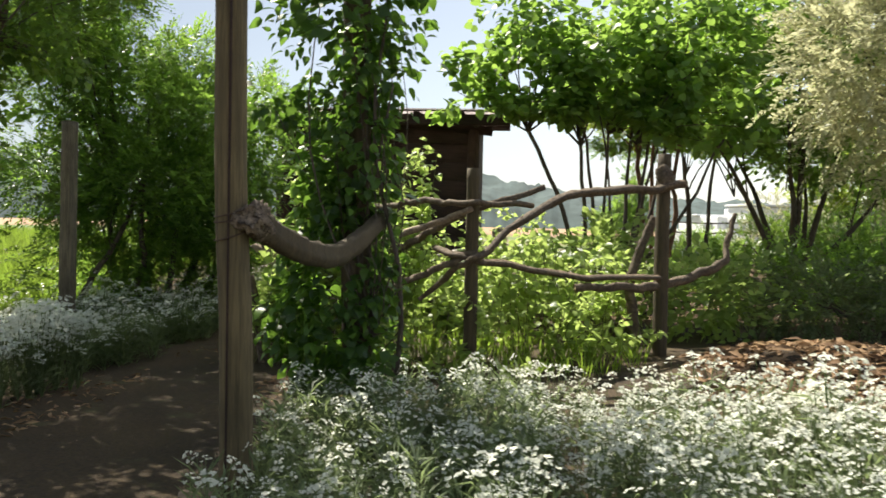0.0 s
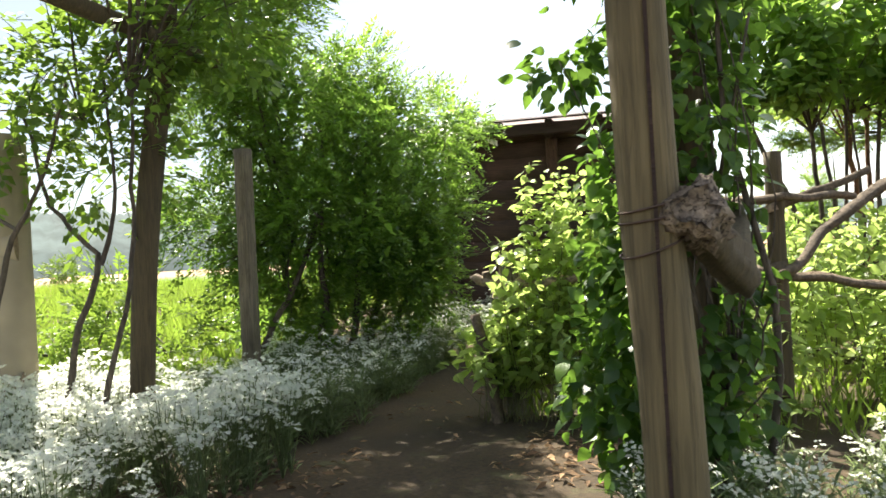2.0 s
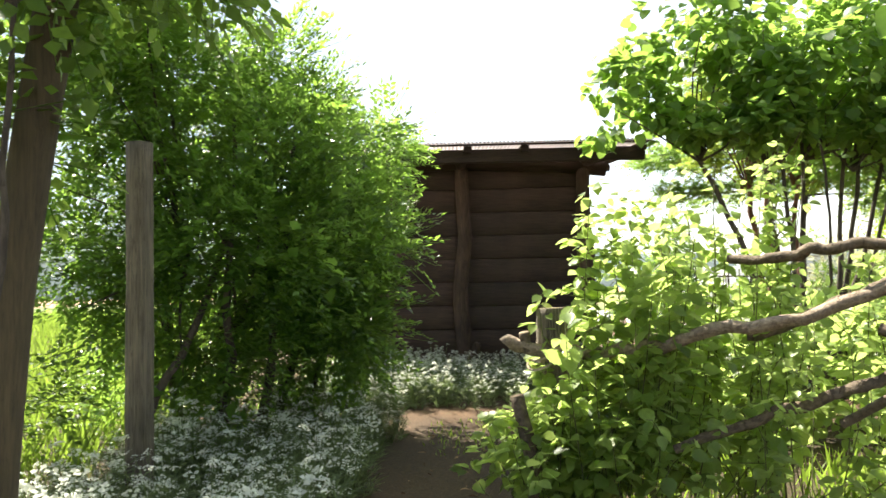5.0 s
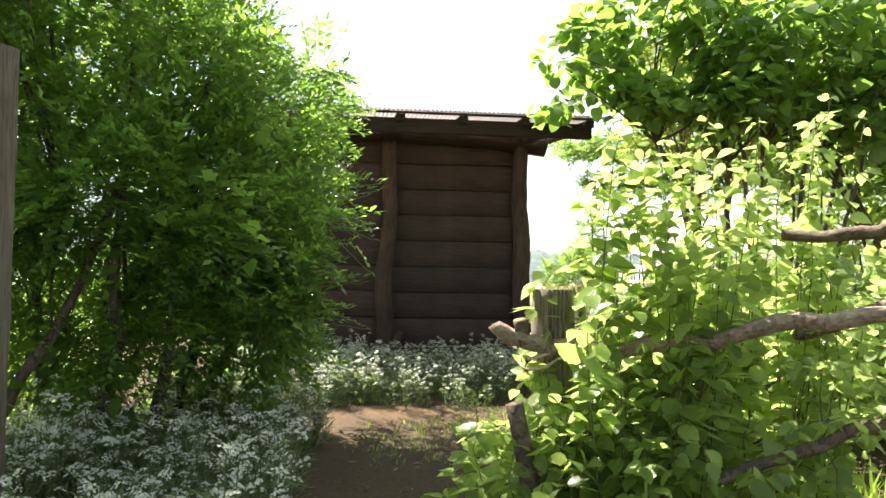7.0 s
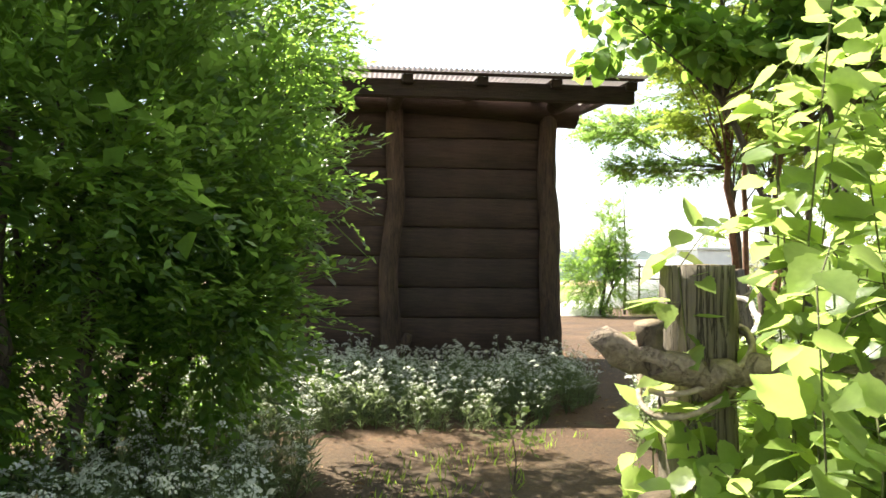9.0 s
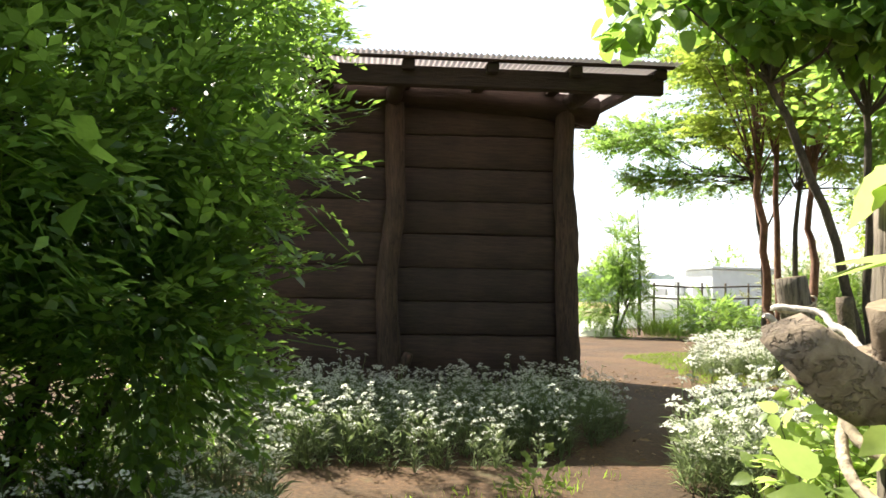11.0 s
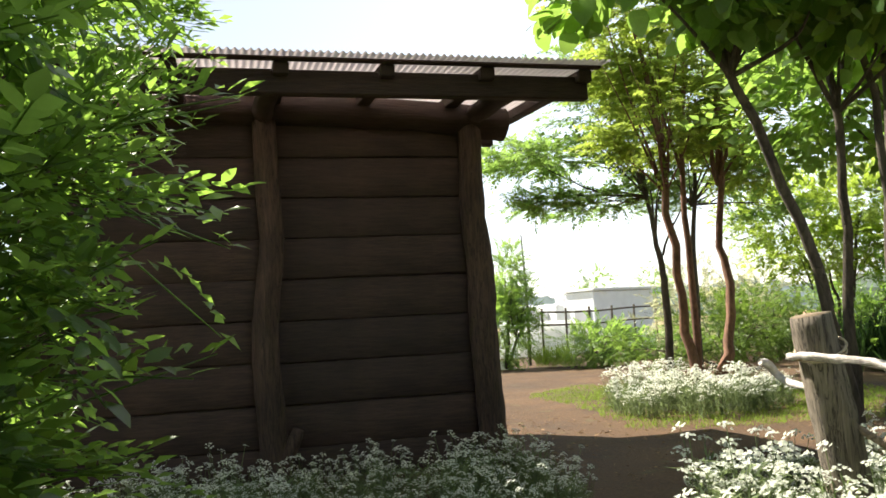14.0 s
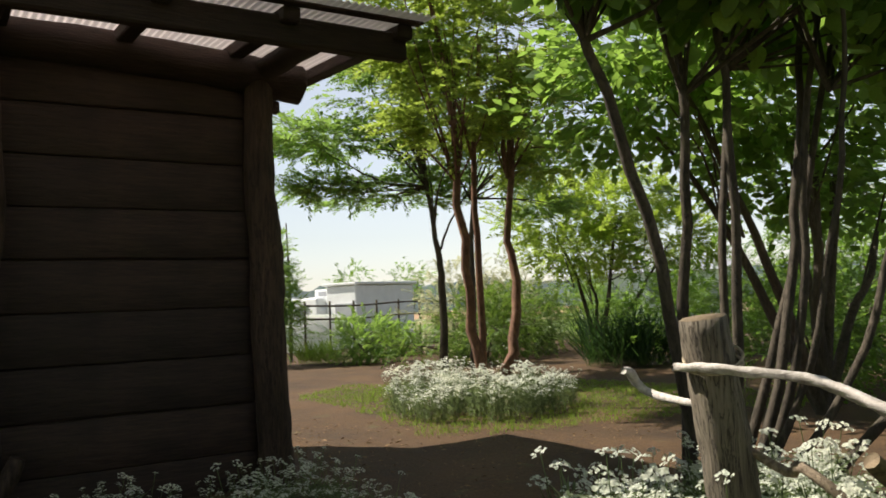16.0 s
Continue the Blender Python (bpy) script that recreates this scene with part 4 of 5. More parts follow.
def cane_leaves(canes, seed, spacing=0.06, bare=0.3, reach=0.1, triple=0.5, size=(0.75, 1.1)):
    """Places, ways and sizes of the leaves that stand round each cane."""
    rg = np.random.default_rng(seed)
    P, D, S = [], [], []
    for cane in canes:
        ln = smooth_line(cane, 14)
        run = np.r_[0, np.cumsum(np.linalg.norm(np.diff(ln, axis=0), axis=1))]
        nodes = np.arange(bare * run[-1] + spacing * rg.random(), run[-1], spacing * rg.uniform(0.85, 1.2))
        at = np.stack([np.interp(nodes, run, ln[:, i]) for i in range(3)], 1)
        turn = rg.uniform(0, 6.28)
        for k, q in enumerate(at):
            a = turn + 2.4 * k + rg.uniform(-0.4, 0.4)
            u = nodes[k] / run[-1]
            s = rg.uniform(*size) * (1.05 - 0.5 * u ** 4)
            for side in ((0, 1, -1) if rg.random() < triple else (0,)):
                b = a + side * 1.0
                d = np.array([math.cos(b), math.sin(b), 0.3])
                P.append(q + (np.array([math.cos(a), math.sin(a), 0.15]) * reach * 0.35 if side else 0))
                D.append(d)
                S.append(s * (0.8 if side else 1.0))
    return np.array(P), np.array(D), np.array(S)


def cane_bush(name, label, category, at, canes, seed, blades_of, material, stem_mat=None, r=0.006, **kw):
    t = thing(name, label, category, at)
    droop, wild = kw.pop("droop", 0.3), kw.pop("wild", 0.5)
    for k, c in enumerate(canes):
        v, q = tube(c, [r, r * 0.7, r * 0.3], 7, 4, 0.05, seed + k, cap=False)
        part("cane", np_mesh("cane", v - np.array(at), q, [stem_mat or CANE], smooth=True), t)
    p, d, s = cane_leaves(canes, seed, **kw)
    lay_leaves("leaves", p, d, s, blades_of, material, t, seed + 1, droop, wild)
    return t


def clump_crown(name, blobs, clumps, per, templates, material, parent, seed=0, radius=(0.16, 0.34), shell=0.5, size=(0.8, 1.2), lift=0.3, flat=1.0, gap=0.0, gap_scale=1.1, floor=0.05):
    """Foliage in separate tufts with hollows between them, one mesh."""
    rg = np.random.default_rng(seed + 300)
    c, d = blob_points(blobs, clumps, gap, shell, seed, gap_scale)
    n = len(c)
    rad = np.repeat(rg.uniform(radius[0], radius[1], n), per)
    off = np.clip(rg.standard_normal((n * per, 3)), -1.7, 1.7) * np.array([0.6, 0.6, 0.6 * min(1.0, flat + 0.2)])
    p = np.repeat(c, per, 0) + off * rad[:, None]
    way = 0.9 * np.repeat(d, per, 0) + 0.6 * off + 0.35 * rg.standard_normal(off.shape) + np.array([0, 0, lift])
    way[:, 2] *= flat
    ok = p[:, 2] > floor
    p, way = p[ok], way[ok]
    pieces = []
    for k, tpl in enumerate(templates):
        m = np.arange(len(p)) % len(templates) == k
        pieces.append(spread(tpl, p[m], frames(way[m], rg.uniform(-0.6, 0.6, m.sum())), rg.uniform(size[0], size[1], m.sum())))
    v, q = join(pieces)
    return part(name, np_mesh(name, v - np.array(parent.location), q, [material], smooth=True), parent)


def stemmed(name, label, category, at, stems, stem_mat, seed):
    """The stems of a plant alone, under an Empty at its foot."""
    t = thing(name, label, category, at)
    base = np.array(at)
    for k, (pts, r0, r1) in enumerate(stems):
        thin = r0 < 0.022
        v, q = tube(pts if thin else crooked(pts, 0.22 * r0 + 0.004, seed + k), [r0, (r0 + r1) / 2, r1], 9 if thin else 16, 5 if thin else 9, 0.08, seed + k)
        part("trunk" if k == 0 or r0 > 0.035 else "limb", np_mesh("trunk", v - base, q, [stem_mat], smooth=True), t)
    return t


ASH = [spray(12, 0.34, 0.074, 0.034, 3 - s % 2, 0.3, 52, s) for s in (1, 2, 3, 4)]
VINE = [spray(6, 0.3, 0.1, 0.078, 4, 0.35, 60, s) for s in (5, 6, 7)]
ROSE = [spray(7, 0.26, 0.072, 0.052, 3, 0.25, 60, s) for s in (8, 9, 10)]
FINE_BRAMBLE = [spray(4, 0.22, 0.07, 0.052, 9, 0.15, 60, s, compound=True) for s in (31, 32, 33, 34)]
BROAD = [spray(6, 0.42, 0.14, 0.1, 3, 0.3, 55, s) for s in (14, 15, 16)]
LAYER = [spray(17, 0.42, 0.092, 0.046, 2, 0.06, 50, s) for s in (17, 18, 19)]
SMALL = [spray(13, 0.32, 0.07, 0.034, 2, 0.2, 50, s) for s in (20, 21, 22)]
FAR = [spray(6, 0.6, 0.22, 0.13, 3, 0.2, 55, s) for s in (23, 24)]
BRAMBLE_BLADES = blade_set(12, 0.125, 0.076, 8, 51, (0.05, 0.3), (0.05, 0.28))
NEAR_BLADES = blade_set(12, 0.13, 0.08, 8, 52, (0.05, 0.3), (0.05, 0.28))
VINE_BLADES = blade_set(6, 0.085, 0.066, 6, 53)
BROAD_BLADES = blade_set(10, 0.155, 0.122, 6, 54)

# the blobs centred above z 4 reach out of view, added to shade the path
HEDGE = [((-2.15, -5.2, 1.9), (1.1, 1.1, 1.75)), ((-1.5, -4.7, 1.75), (0.45, 0.8, 1.0)), ((-2.45, -5.7, 3.0), (0.7, 0.9, 0.6)), ((-1.75, -4.2, 1.5), (0.5, 0.4, 1.0)), ((-2.95, -5.9, 1.6), (0.35, 0.45, 0.95)), ((-3.0, -5.9, 2.7), (0.35, 0.45, 0.5)), ((-0.98, -2.95, 2.75), (0.22, 0.22, 0.25)), ((-1.0, -3.5, 2.4), (0.2, 0.2, 0.2)), ((-1.4, -2.9, 3.1), (0.3, 0.35, 0.28)), ((-1.5, -2.25, 3.1), (0.4, 0.45, 0.24)), ((-1.2, -2.4, 3.0), (0.25, 0.3, 0.16)), ((-0.88, -2.55, 2.9), (0.2, 0.25, 0.2)), ((-2.9, -5.6, 2.3), (0.6, 0.9, 1.5)), ((-1.6, -5.0, 2.5), (0.45, 0.6, 0.5)), ((-2.6, -5.9, 4.1), (0.9, 1.0, 0.9)), ((-0.95, -4.4, 1.66), (0.3, 0.25, 0.14)), ((-0.85, -4.4, 2.5), (0.2, 0.3, 0.3)), ((-1.1, -4.5, 2.1), (0.25, 0.3, 0.3)), ((-1.55, -5.0, 0.9), (0.4, 0.5, 0.6)), ((-1.35, -4.9, 1.3), (0.35, 0.6, 0.5)), ((-1.2, -4.8, 0.85), (0.36, 0.45, 0.5)), ((-1.6, -5.7, 1.5), (0.45, 0.45, 0.6)), ((-2.3, -5.5, 0.95), (0.6, 0.5, 0.75)), ((-2.1, -5.9, 1.5), (0.5, 0.4, 0.6)), ((-2.7, -4.4, 2.6), (0.8, 0.8, 0.9)), ((-2.3, -6.6, 3.6), (0.7, 0.7, 0.6)), ((-2.7, -6.6, 4.7), (0.7, 0.8, 0.6)), ((-2.5, -4.6, 0.6), (0.9, 0.7, 0.55)), ((-1.8, -4.2, 0.6), (0.5, 0.4, 0.5))]
HEDGE_STEMS = [([(-2.1 + dx, -5.3 + dy, -0.1), (-2.1 + 1.6 * dx, -5.3 + 1.6 * dy, 1.0), (-2.1 + 2.2 * dx, -5.2 + 2 * dy, 2.6)], 0.05, 0.015) for dx, dy in ((0.1, -0.2), (-0.3, 0.1), (0.35, 0.3), (0.3, -0.05), (-0.1, 0.4), (0.5, 0.6))]
HEDGE_STEMS += [([(-1.6, -4.2, 1.2), (-1.1, -4.15, 1.62), (-0.8, -4.1, 1.66), (-0.55, -4.06, 1.58)], 0.009, 0.003), ([(-1.5, -4.6, 1.3), (-1.0, -4.45, 1.58), (-0.68, -4.4, 1.63)], 0.008, 0.003), ([(-1.5, -4.7, 1.8), (-1.1, -4.55, 2.3), (-0.85, -4.45, 2.75)], 0.008, 0.003), ([(-2.65, -6.0, -0.1), (-2.36, -5.95, 0.5), (-2.1, -5.7, 1.1), (-1.95, -5.4, 1.9)], 0.04, 0.02)]
hedge = stemmed("hedge_tree", "tall dense multi-stemmed shrub with narrow green leaflets", "shrub", (-2.05, -5.13, -0.08), HEDGE_STEMS + twigs_to(HEDGE, [(-1.94, -5.33, 0.9), (-1.75, -4.93, 1.4), (-2.34, -5.31, 1.5)], 44, 3, 0.012), BARK, 3)
clump_crown("crown", HEDGE, 375, 22, ASH, LEAF_HEDGE, hedge, 3, radius=(0.12, 0.27), shell=0.45, size=(0.55, 1.05), lift=0.35)
crown("inner_crown", [(c, tuple(0.66 * r for r in e)) for c, e in HEDGE if min(e) > 0.4], 400, BROAD, LEAF_HEDGE, hedge, 29, gap=0.25, shell=0.1, size=(0.7, 1.1), gap_scale=2.0)

SHOOTS = [spray(11, 0.3, 0.068, 0.034, 4, 0.25, 55, s) for s in (41, 42, 43)]
SHOOT_BLOBS = [((-0.85, -3.4, 2.45), (0.15, 0.15, 0.15)), ((-0.8, -2.9, 2.75), (0.12, 0.15, 0.18)), ((-0.85, -4.12, 1.65), (0.2, 0.12, 0.07)), ((-0.68, -4.08, 1.64), (0.1, 0.08, 0.04)), ((-1.05, -4.1, 1.2), (0.2, 0.2, 0.3)), ((-0.95, -4.4, 1.62), (0.32, 0.2, 0.12)), ((-0.9, -4.45, 2.5), (0.25, 0.25, 0.3)), ((-0.95, -4.7, 1.1), (0.22, 0.25, 0.25)), ((-1.15, -5.6, 2.2), (0.25, 0.3, 0.3)), ((-0.95, -4.8, 2.05), (0.2, 0.25, 0.2)), ((-1.0, -4.7, 0.7), (0.2, 0.3, 0.2)), ((-1.7, -5.2, 3.1), (0.3, 0.3, 0.3)), ((-0.9, -4.9, 1.4), (0.22, 0.3, 0.3)), ((-1.0, -5.2, 1.7), (0.25, 0.3, 0.4)), ((-1.05, -5.3, 0.95), (0.25, 0.3, 0.3)), ((-0.75, -4.3, 2.75), (0.14, 0.14, 0.2))]
crown("outer_crown", SHOOT_BLOBS, 680, SHOOTS, LEAF_HEDGE, hedge, 23, gap=0.0, shell=0.0, size=(0.7, 1.15), lift=0.3)

VINE_BLOBS = [((1.5, -10.1, 0.7), (0.3, 0.28, 0.75)), ((1.48, -10.12, 1.6), (0.3, 0.28, 0.7)), ((1.42, -10.1, 2.4), (0.48, 0.36, 0.65)), ((1.3, -10.1, 0.7), (0.3, 0.28, 0.75)), ((1.16, -10.05, 1.35), (0.24, 0.22, 0.45)), ((1.62, -10.1, 2.9), (0.4, 0.32, 0.4)), ((1.0, -10.1, 1.95), (0.2, 0.2, 0.25)), ((1.15, -10.0, 0.5), (0.26, 0.24, 0.5))]
vine = stemmed("vine", "dark leafy vine wrapped round a timber post", "climber", (1.65, -10, -0.09),
     [([(1.7, -10, -0.1), (1.78, -10.19, 0.8), (1.6, -10.24, 1.7), (1.7, -10.1, 2.8)], 0.02, 0.008), ([(1.55, -10.02, -0.1), (1.53, -10.15, 1.0), (1.72, -10.27, 2.0)], 0.015, 0.006)] + twigs_to(VINE_BLOBS, [(1.6, -10.15, 0.5), (1.6, -10.15, 1.2), (1.6, -10.15, 2.0)], 26, 8, 0.006), BARK, 5)
vp, vd = blob_points(VINE_BLOBS, 4500, 0.3, 0.25, 5, 2.6)
lay_leaves("leaves", vp, vd, np.random.default_rng(6).uniform(0.55, 1.1, len(vp)), VINE_BLADES, LEAF_VINE, vine, 7, 0.35, 0.65)

# blobs from z 3.6 up: unseen canopy, added to shade the path
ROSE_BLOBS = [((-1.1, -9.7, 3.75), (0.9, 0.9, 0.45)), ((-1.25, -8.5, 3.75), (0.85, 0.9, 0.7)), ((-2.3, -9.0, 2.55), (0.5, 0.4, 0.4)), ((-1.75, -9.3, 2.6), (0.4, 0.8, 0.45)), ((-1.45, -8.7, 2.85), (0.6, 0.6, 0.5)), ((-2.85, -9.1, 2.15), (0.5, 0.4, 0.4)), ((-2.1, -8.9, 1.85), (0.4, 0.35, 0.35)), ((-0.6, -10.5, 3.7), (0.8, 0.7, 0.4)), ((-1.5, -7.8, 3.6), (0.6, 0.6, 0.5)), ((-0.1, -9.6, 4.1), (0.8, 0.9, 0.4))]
CANES = [([(-2.85, -9.35, -0.1), (-2.64, -9.3, 0.93), (-2.46, -9.3, 1.42), (-2.29, -9.3, 1.67), (-2.1, -9.25, 2.3)], 0.024, 0.01),
         ([(-2.42, -9.1, -0.1), (-2.32, -9.1, 0.39), (-2.2, -9.1, 0.8), (-2.03, -9.1, 1.18), (-2.22, -9.1, 1.42), (-2.4, -9.1, 1.65), (-2.6, -9.1, 2.3)], 0.026, 0.01),
         ([(-2.03, -9.1, 1.18), (-1.95, -9.1, 1.38), (-1.9, -9.1, 1.7), (-1.95, -9.1, 2.4)], 0.02, 0.008),
         ([(-2.12, -9.2, -0.1), (-1.9, -9.2, 0.59), (-1.74, -9.2, 1.12), (-1.71, -9.2, 1.68), (-1.67, -9.2, 2.3)], 0.022, 0.01),
         ([(-2.46, -9.3, 1.42), (-2.9, -9.3, 1.7), (-3.2, -9.3, 2.2)], 0.014, 0.006),
         # canes that rise into the added canopy
         ([(-1.67, -9.2, 2.3), (-1.2, -9.3, 3.2), (-0.5, -9.7, 3.9)], 0.012, 0.005), ([(-1.95, -9.1, 2.4), (-1.6, -8.7, 3.2), (-1.3, -8.2, 3.8)], 0.012, 0.005)]
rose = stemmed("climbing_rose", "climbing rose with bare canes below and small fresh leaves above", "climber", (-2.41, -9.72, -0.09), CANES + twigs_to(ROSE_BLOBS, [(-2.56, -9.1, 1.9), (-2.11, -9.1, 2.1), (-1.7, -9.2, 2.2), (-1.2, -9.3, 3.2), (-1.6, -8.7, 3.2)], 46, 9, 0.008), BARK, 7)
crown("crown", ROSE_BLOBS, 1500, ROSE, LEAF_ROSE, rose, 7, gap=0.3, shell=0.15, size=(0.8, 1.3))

BRAMBLE_BLOBS = [((1.05, -7.4, 0.7), (0.35, 0.3, 0.75)), ((1.4, -7.4, 0.9), (0.45, 0.45, 0.7)), ((2.1, -7.5, 0.75), (0.6, 0.5, 0.65)), ((2.9, -7.1, 0.7), (0.7, 0.5, 0.65)), ((1.2, -7.95, 0.5), (0.5, 0.3, 0.45)), ((1.05, -7.3, 1.5), (0.35, 0.25, 0.45)), ((1.4, -7.35, 1.75), (0.35, 0.25, 0.4)), ((3.5, -6.4, 0.6), (0.6, 0.5, 0.6)), ((2.2, -8.35, 0.3), (0.8, 0.3, 0.36)), ((3.3, -7.8, 0.3), (0.6, 0.3, 0.38)), ((2.2, -6.9, 1.2), (0.6, 0.4, 0.5))]
FEET = [(0.75, -7.5), (1.05, -7.3), (1.3, -7.6), (1.7, -7.4), (2.1, -7.6), (2.5, -7.2), (2.9, -7.3), (3.4, -6.7), (1.1, -7.9), (2.2, -8.2), (3.2, -7.7), (1.5, -7.3), (0.75, -8.0)]
cane_bush("bramble", "bright green bramble bush growing through the branch fence", "shrub", (1.08, -7.1, -0.09), bush_canes(BRAMBLE_BLOBS, 165, 11, FEET), 12, BRAMBLE_BLADES, LEAF_BRAMBLE, spacing=0.056, bare=0.36, triple=0.65, r=0.004)

LOW_BLOBS = [((0.13, -7.6, 0.58), (0.13, 0.14, 0.2)), ((0.25, -7.78, 0.58), (0.16, 0.1, 0.18)), ((0.4, -7.8, 0.55), (0.2, 0.12, 0.26)), ((0.62, -7.75, 1.1), (0.14, 0.14, 0.25)), ((0.68, -7.8, 0.8), (0.2, 0.16, 0.35)), ((0.72, -7.7, 1.45), (0.18, 0.16, 0.3)), ((0.3, -7.68, 0.38), (0.2, 0.12, 0.2)), ((0.58, -7.8, 0.6), (0.2, 0.16, 0.26)), ((0.46, -7.7, 0.98), (0.06, 0.06, 0.12))]
cane_bush("bramble", "low bright green bramble shoots round a stump post", "shrub", (0.35, -7.6, -0.1), bush_canes(LOW_BLOBS, 120, 12, [(0.2, -7.6), (0.3, -7.72), (0.5, -7.75), (0.7, -7.7), (0.18, -7.5), (0.25, -7.65), (0.78, -7.6)]), 15, NEAR_BLADES, LEAF_BRAMBLE, spacing=0.05, bare=0.42, triple=0.65, r=0.003)
SIDE_BLOBS = [((1.42, -5.55, 0.5), (0.22, 0.2, 0.35)), ((1.7, -5.2, 0.65), (0.2, 0.2, 0.3)), ((1.38, -5.5, 0.15), (0.25, 0.2, 0.22)), ((1.9, -5.4, 0.5), (0.3, 0.3, 0.45))]
cane_bush("bramble", "bright green bramble shoots under the bleached rail", "shrub", (1.75, -5.4, -0.1), bush_canes(SIDE_BLOBS, 60, 16, [(1.55, -5.5), (1.75, -5.25), (1.95, -5.4), (1.4, -5.5)]), 17, NEAR_BLADES, LEAF_BRAMBLE, spacing=0.055, bare=0.1, triple=0.6, r=0.003)

BROAD_BLOBS = [((2.65, -3.1, 3.95), (0.85, 0.8, 0.75)), ((3.8, -2.6, 3.9), (1.3, 1.0, 0.9)), ((1.75, -3.1, 3.45), (0.35, 0.35, 0.3)), ((4.6, -3.2, 3.5), (1.3, 1.0, 0.9)), ((3.6, -3.4, 3.4), (0.9, 0.8, 0.6)), ((5.2, -2.6, 4.1), (1.2, 1.2, 1.0)), ((3.7, -2.9, 3.0), (0.8, 0.7, 0.4)), ((4.6, -3.4, 2.8), (0.7, 0.6, 0.45)), ((3.0, -2.7, 3.15), (0.5, 0.5, 0.35)), ((5.3, -3.6, 2.7), (0.7, 0.6, 0.5)), ((3.2, -3.3, 2.95), (0.7, 0.6, 0.32)), ((4.3, -2.6, 3.0), (0.7, 0.6, 0.35)), ((1.55, -3.1, 2.8), (0.3, 0.3, 0.15)), ((2.0, -3.0, 3.15), (0.38, 0.4, 0.26)), ((2.45, -2.9, 2.95), (0.4, 0.5, 0.22)), ((1.95, -2.1, 3.6), (0.5, 0.4, 0.24)), ((2.35, -1.8, 4.05), (0.55, 0.5, 0.3)), ((2.3, -2.5, 3.75), (0.5, 0.4, 0.3))]
broad = stemmed("broadleaf_tree", "multi-stemmed small tree with large rounded leaves", "tree", (3.6, -2.3, -0.03),
     [([(3.62, -2.3, -0.05), (3.45, -2.4, 0.8), (3.07, -2.53, 1.8), (2.69, -2.56, 2.6), (2.31, -2.71, 3.4)], 0.041, 0.024), ([(3.7, -2.2, -0.05), (3.6, -2.35, 1.2), (3.49, -2.51, 2.3), (3.28, -2.62, 3.6)], 0.041, 0.020), ([(3.8, -2.45, -0.05), (3.7, -2.62, 1.0), (3.58, -2.75, 2.2), (3.3, -2.85, 3.4)], 0.036, 0.016), ([(4.1, -2.35, -0.05), (4.3, -2.55, 1.1), (4.45, -2.6, 2.2), (4.5, -2.7, 3.5)], 0.039, 0.018), ([(3.95, -2.75, -0.05), (4.3, -3.2, 0.6), (4.75, -3.5, 1.3), (5.3, -3.7, 2.4)], 0.036, 0.016),
      ([(3.85, -2.3, -0.05), (3.85, -2.4, 1.2), (3.89, -2.51, 2.5), (3.79, -2.61, 3.8)], 0.033, 0.015), ([(3.94, -2.51, -0.05), (4.12, -2.73, 1.0), (4.15, -2.84, 2.2), (4.33, -2.97, 3.4)], 0.036, 0.015),
      ([(3.88, -2.61, -0.05), (4.22, -3.07, 0.9), (4.38, -3.31, 2.0), (4.74, -3.35, 3.3)], 0.033, 0.013), ([(3.74, -2.56, -0.05), (3.91, -2.93, 0.8), (3.82, -3.26, 1.9), (3.6, -3.47, 3.0)], 0.026, 0.011), ([(4.0, -2.3, -0.05), (4.5, -2.4, 1.2), (4.8, -2.59, 2.6), (5.06, -2.74, 3.8)], 0.033, 0.013)] + twigs_to(BROAD_BLOBS, [(2.69, -2.56, 2.6), (3.49, -2.51, 2.4), (3.89, -2.51, 2.6), (4.24, -2.96, 2.4)], 40, 5, 0.012), BARK, 13)
bp, bd = blob_points(BROAD_BLOBS, 7200, 0.5, 0.15, 13, 2.0)
lay_leaves("leaves", bp, bd, np.random.default_rng(8).uniform(0.6, 1.15, len(bp)), BROAD_BLADES, LEAF_BROAD, broad, 14, 0.18, 0.6)

LAYER_BLOBS = [((4.9, 2.2, 3.35), (0.9, 0.7, 0.2)), ((5.6, 2.2, 3.75), (1.2, 1.1, 0.22)), ((6.4, 2.7, 3.5), (1.0, 1.0, 0.2)), ((4.7, 2.25, 4.2), (0.9, 0.7, 0.22)), ((5.5, 2.4, 4.5), (1.2, 1.1, 0.25)), ((6.6, 2.6, 4.3), (1.1, 1.1, 0.22)), ((5.2, 2.4, 5.2), (1.3, 1.2, 0.3)), ((6.9, 2.6, 3.05), (0.7, 0.8, 0.15))]
tree("layered_tree", "slender multi-stemmed tree with reddish bark and yellow-green foliage", "tree", (5.4, 2.35, 0.0),
     [([(5.38, 2.42, 0), (5.3, 2.42, 0.7), (5.2, 2.42, 1.4), (5.12, 2.42, 2.4), (5.1, 2.42, 3.4), (4.85, 2.42, 4.9)], 0.072, 0.03), ([(5.5, 2.3, 0), (5.72, 2.32, 0.6), (5.86, 2.35, 1.1), (5.9, 2.4, 1.7), (5.86, 2.42, 2.3), (6.05, 2.45, 4.4)], 0.078, 0.035), ([(5.44, 2.5, 0), (5.42, 2.5, 1.5), (5.42, 2.5, 3.0), (5.6, 2.5, 4.6)], 0.05, 0.025)] + twigs_to(LAYER_BLOBS, [(5.12, 2.42, 2.7), (5.88, 2.42, 2.8), (5.42, 2.5, 3.0)], 34, 6, 0.013),
     BARK_RED, LAYER_BLOBS, 2100, LAYER, LEAF_LAYER, 17, flat=0.3, gap=0.46, shell=0.1, size=(0.6, 1.0), lift=0.0, loose=0.5, gap_scale=1.6)

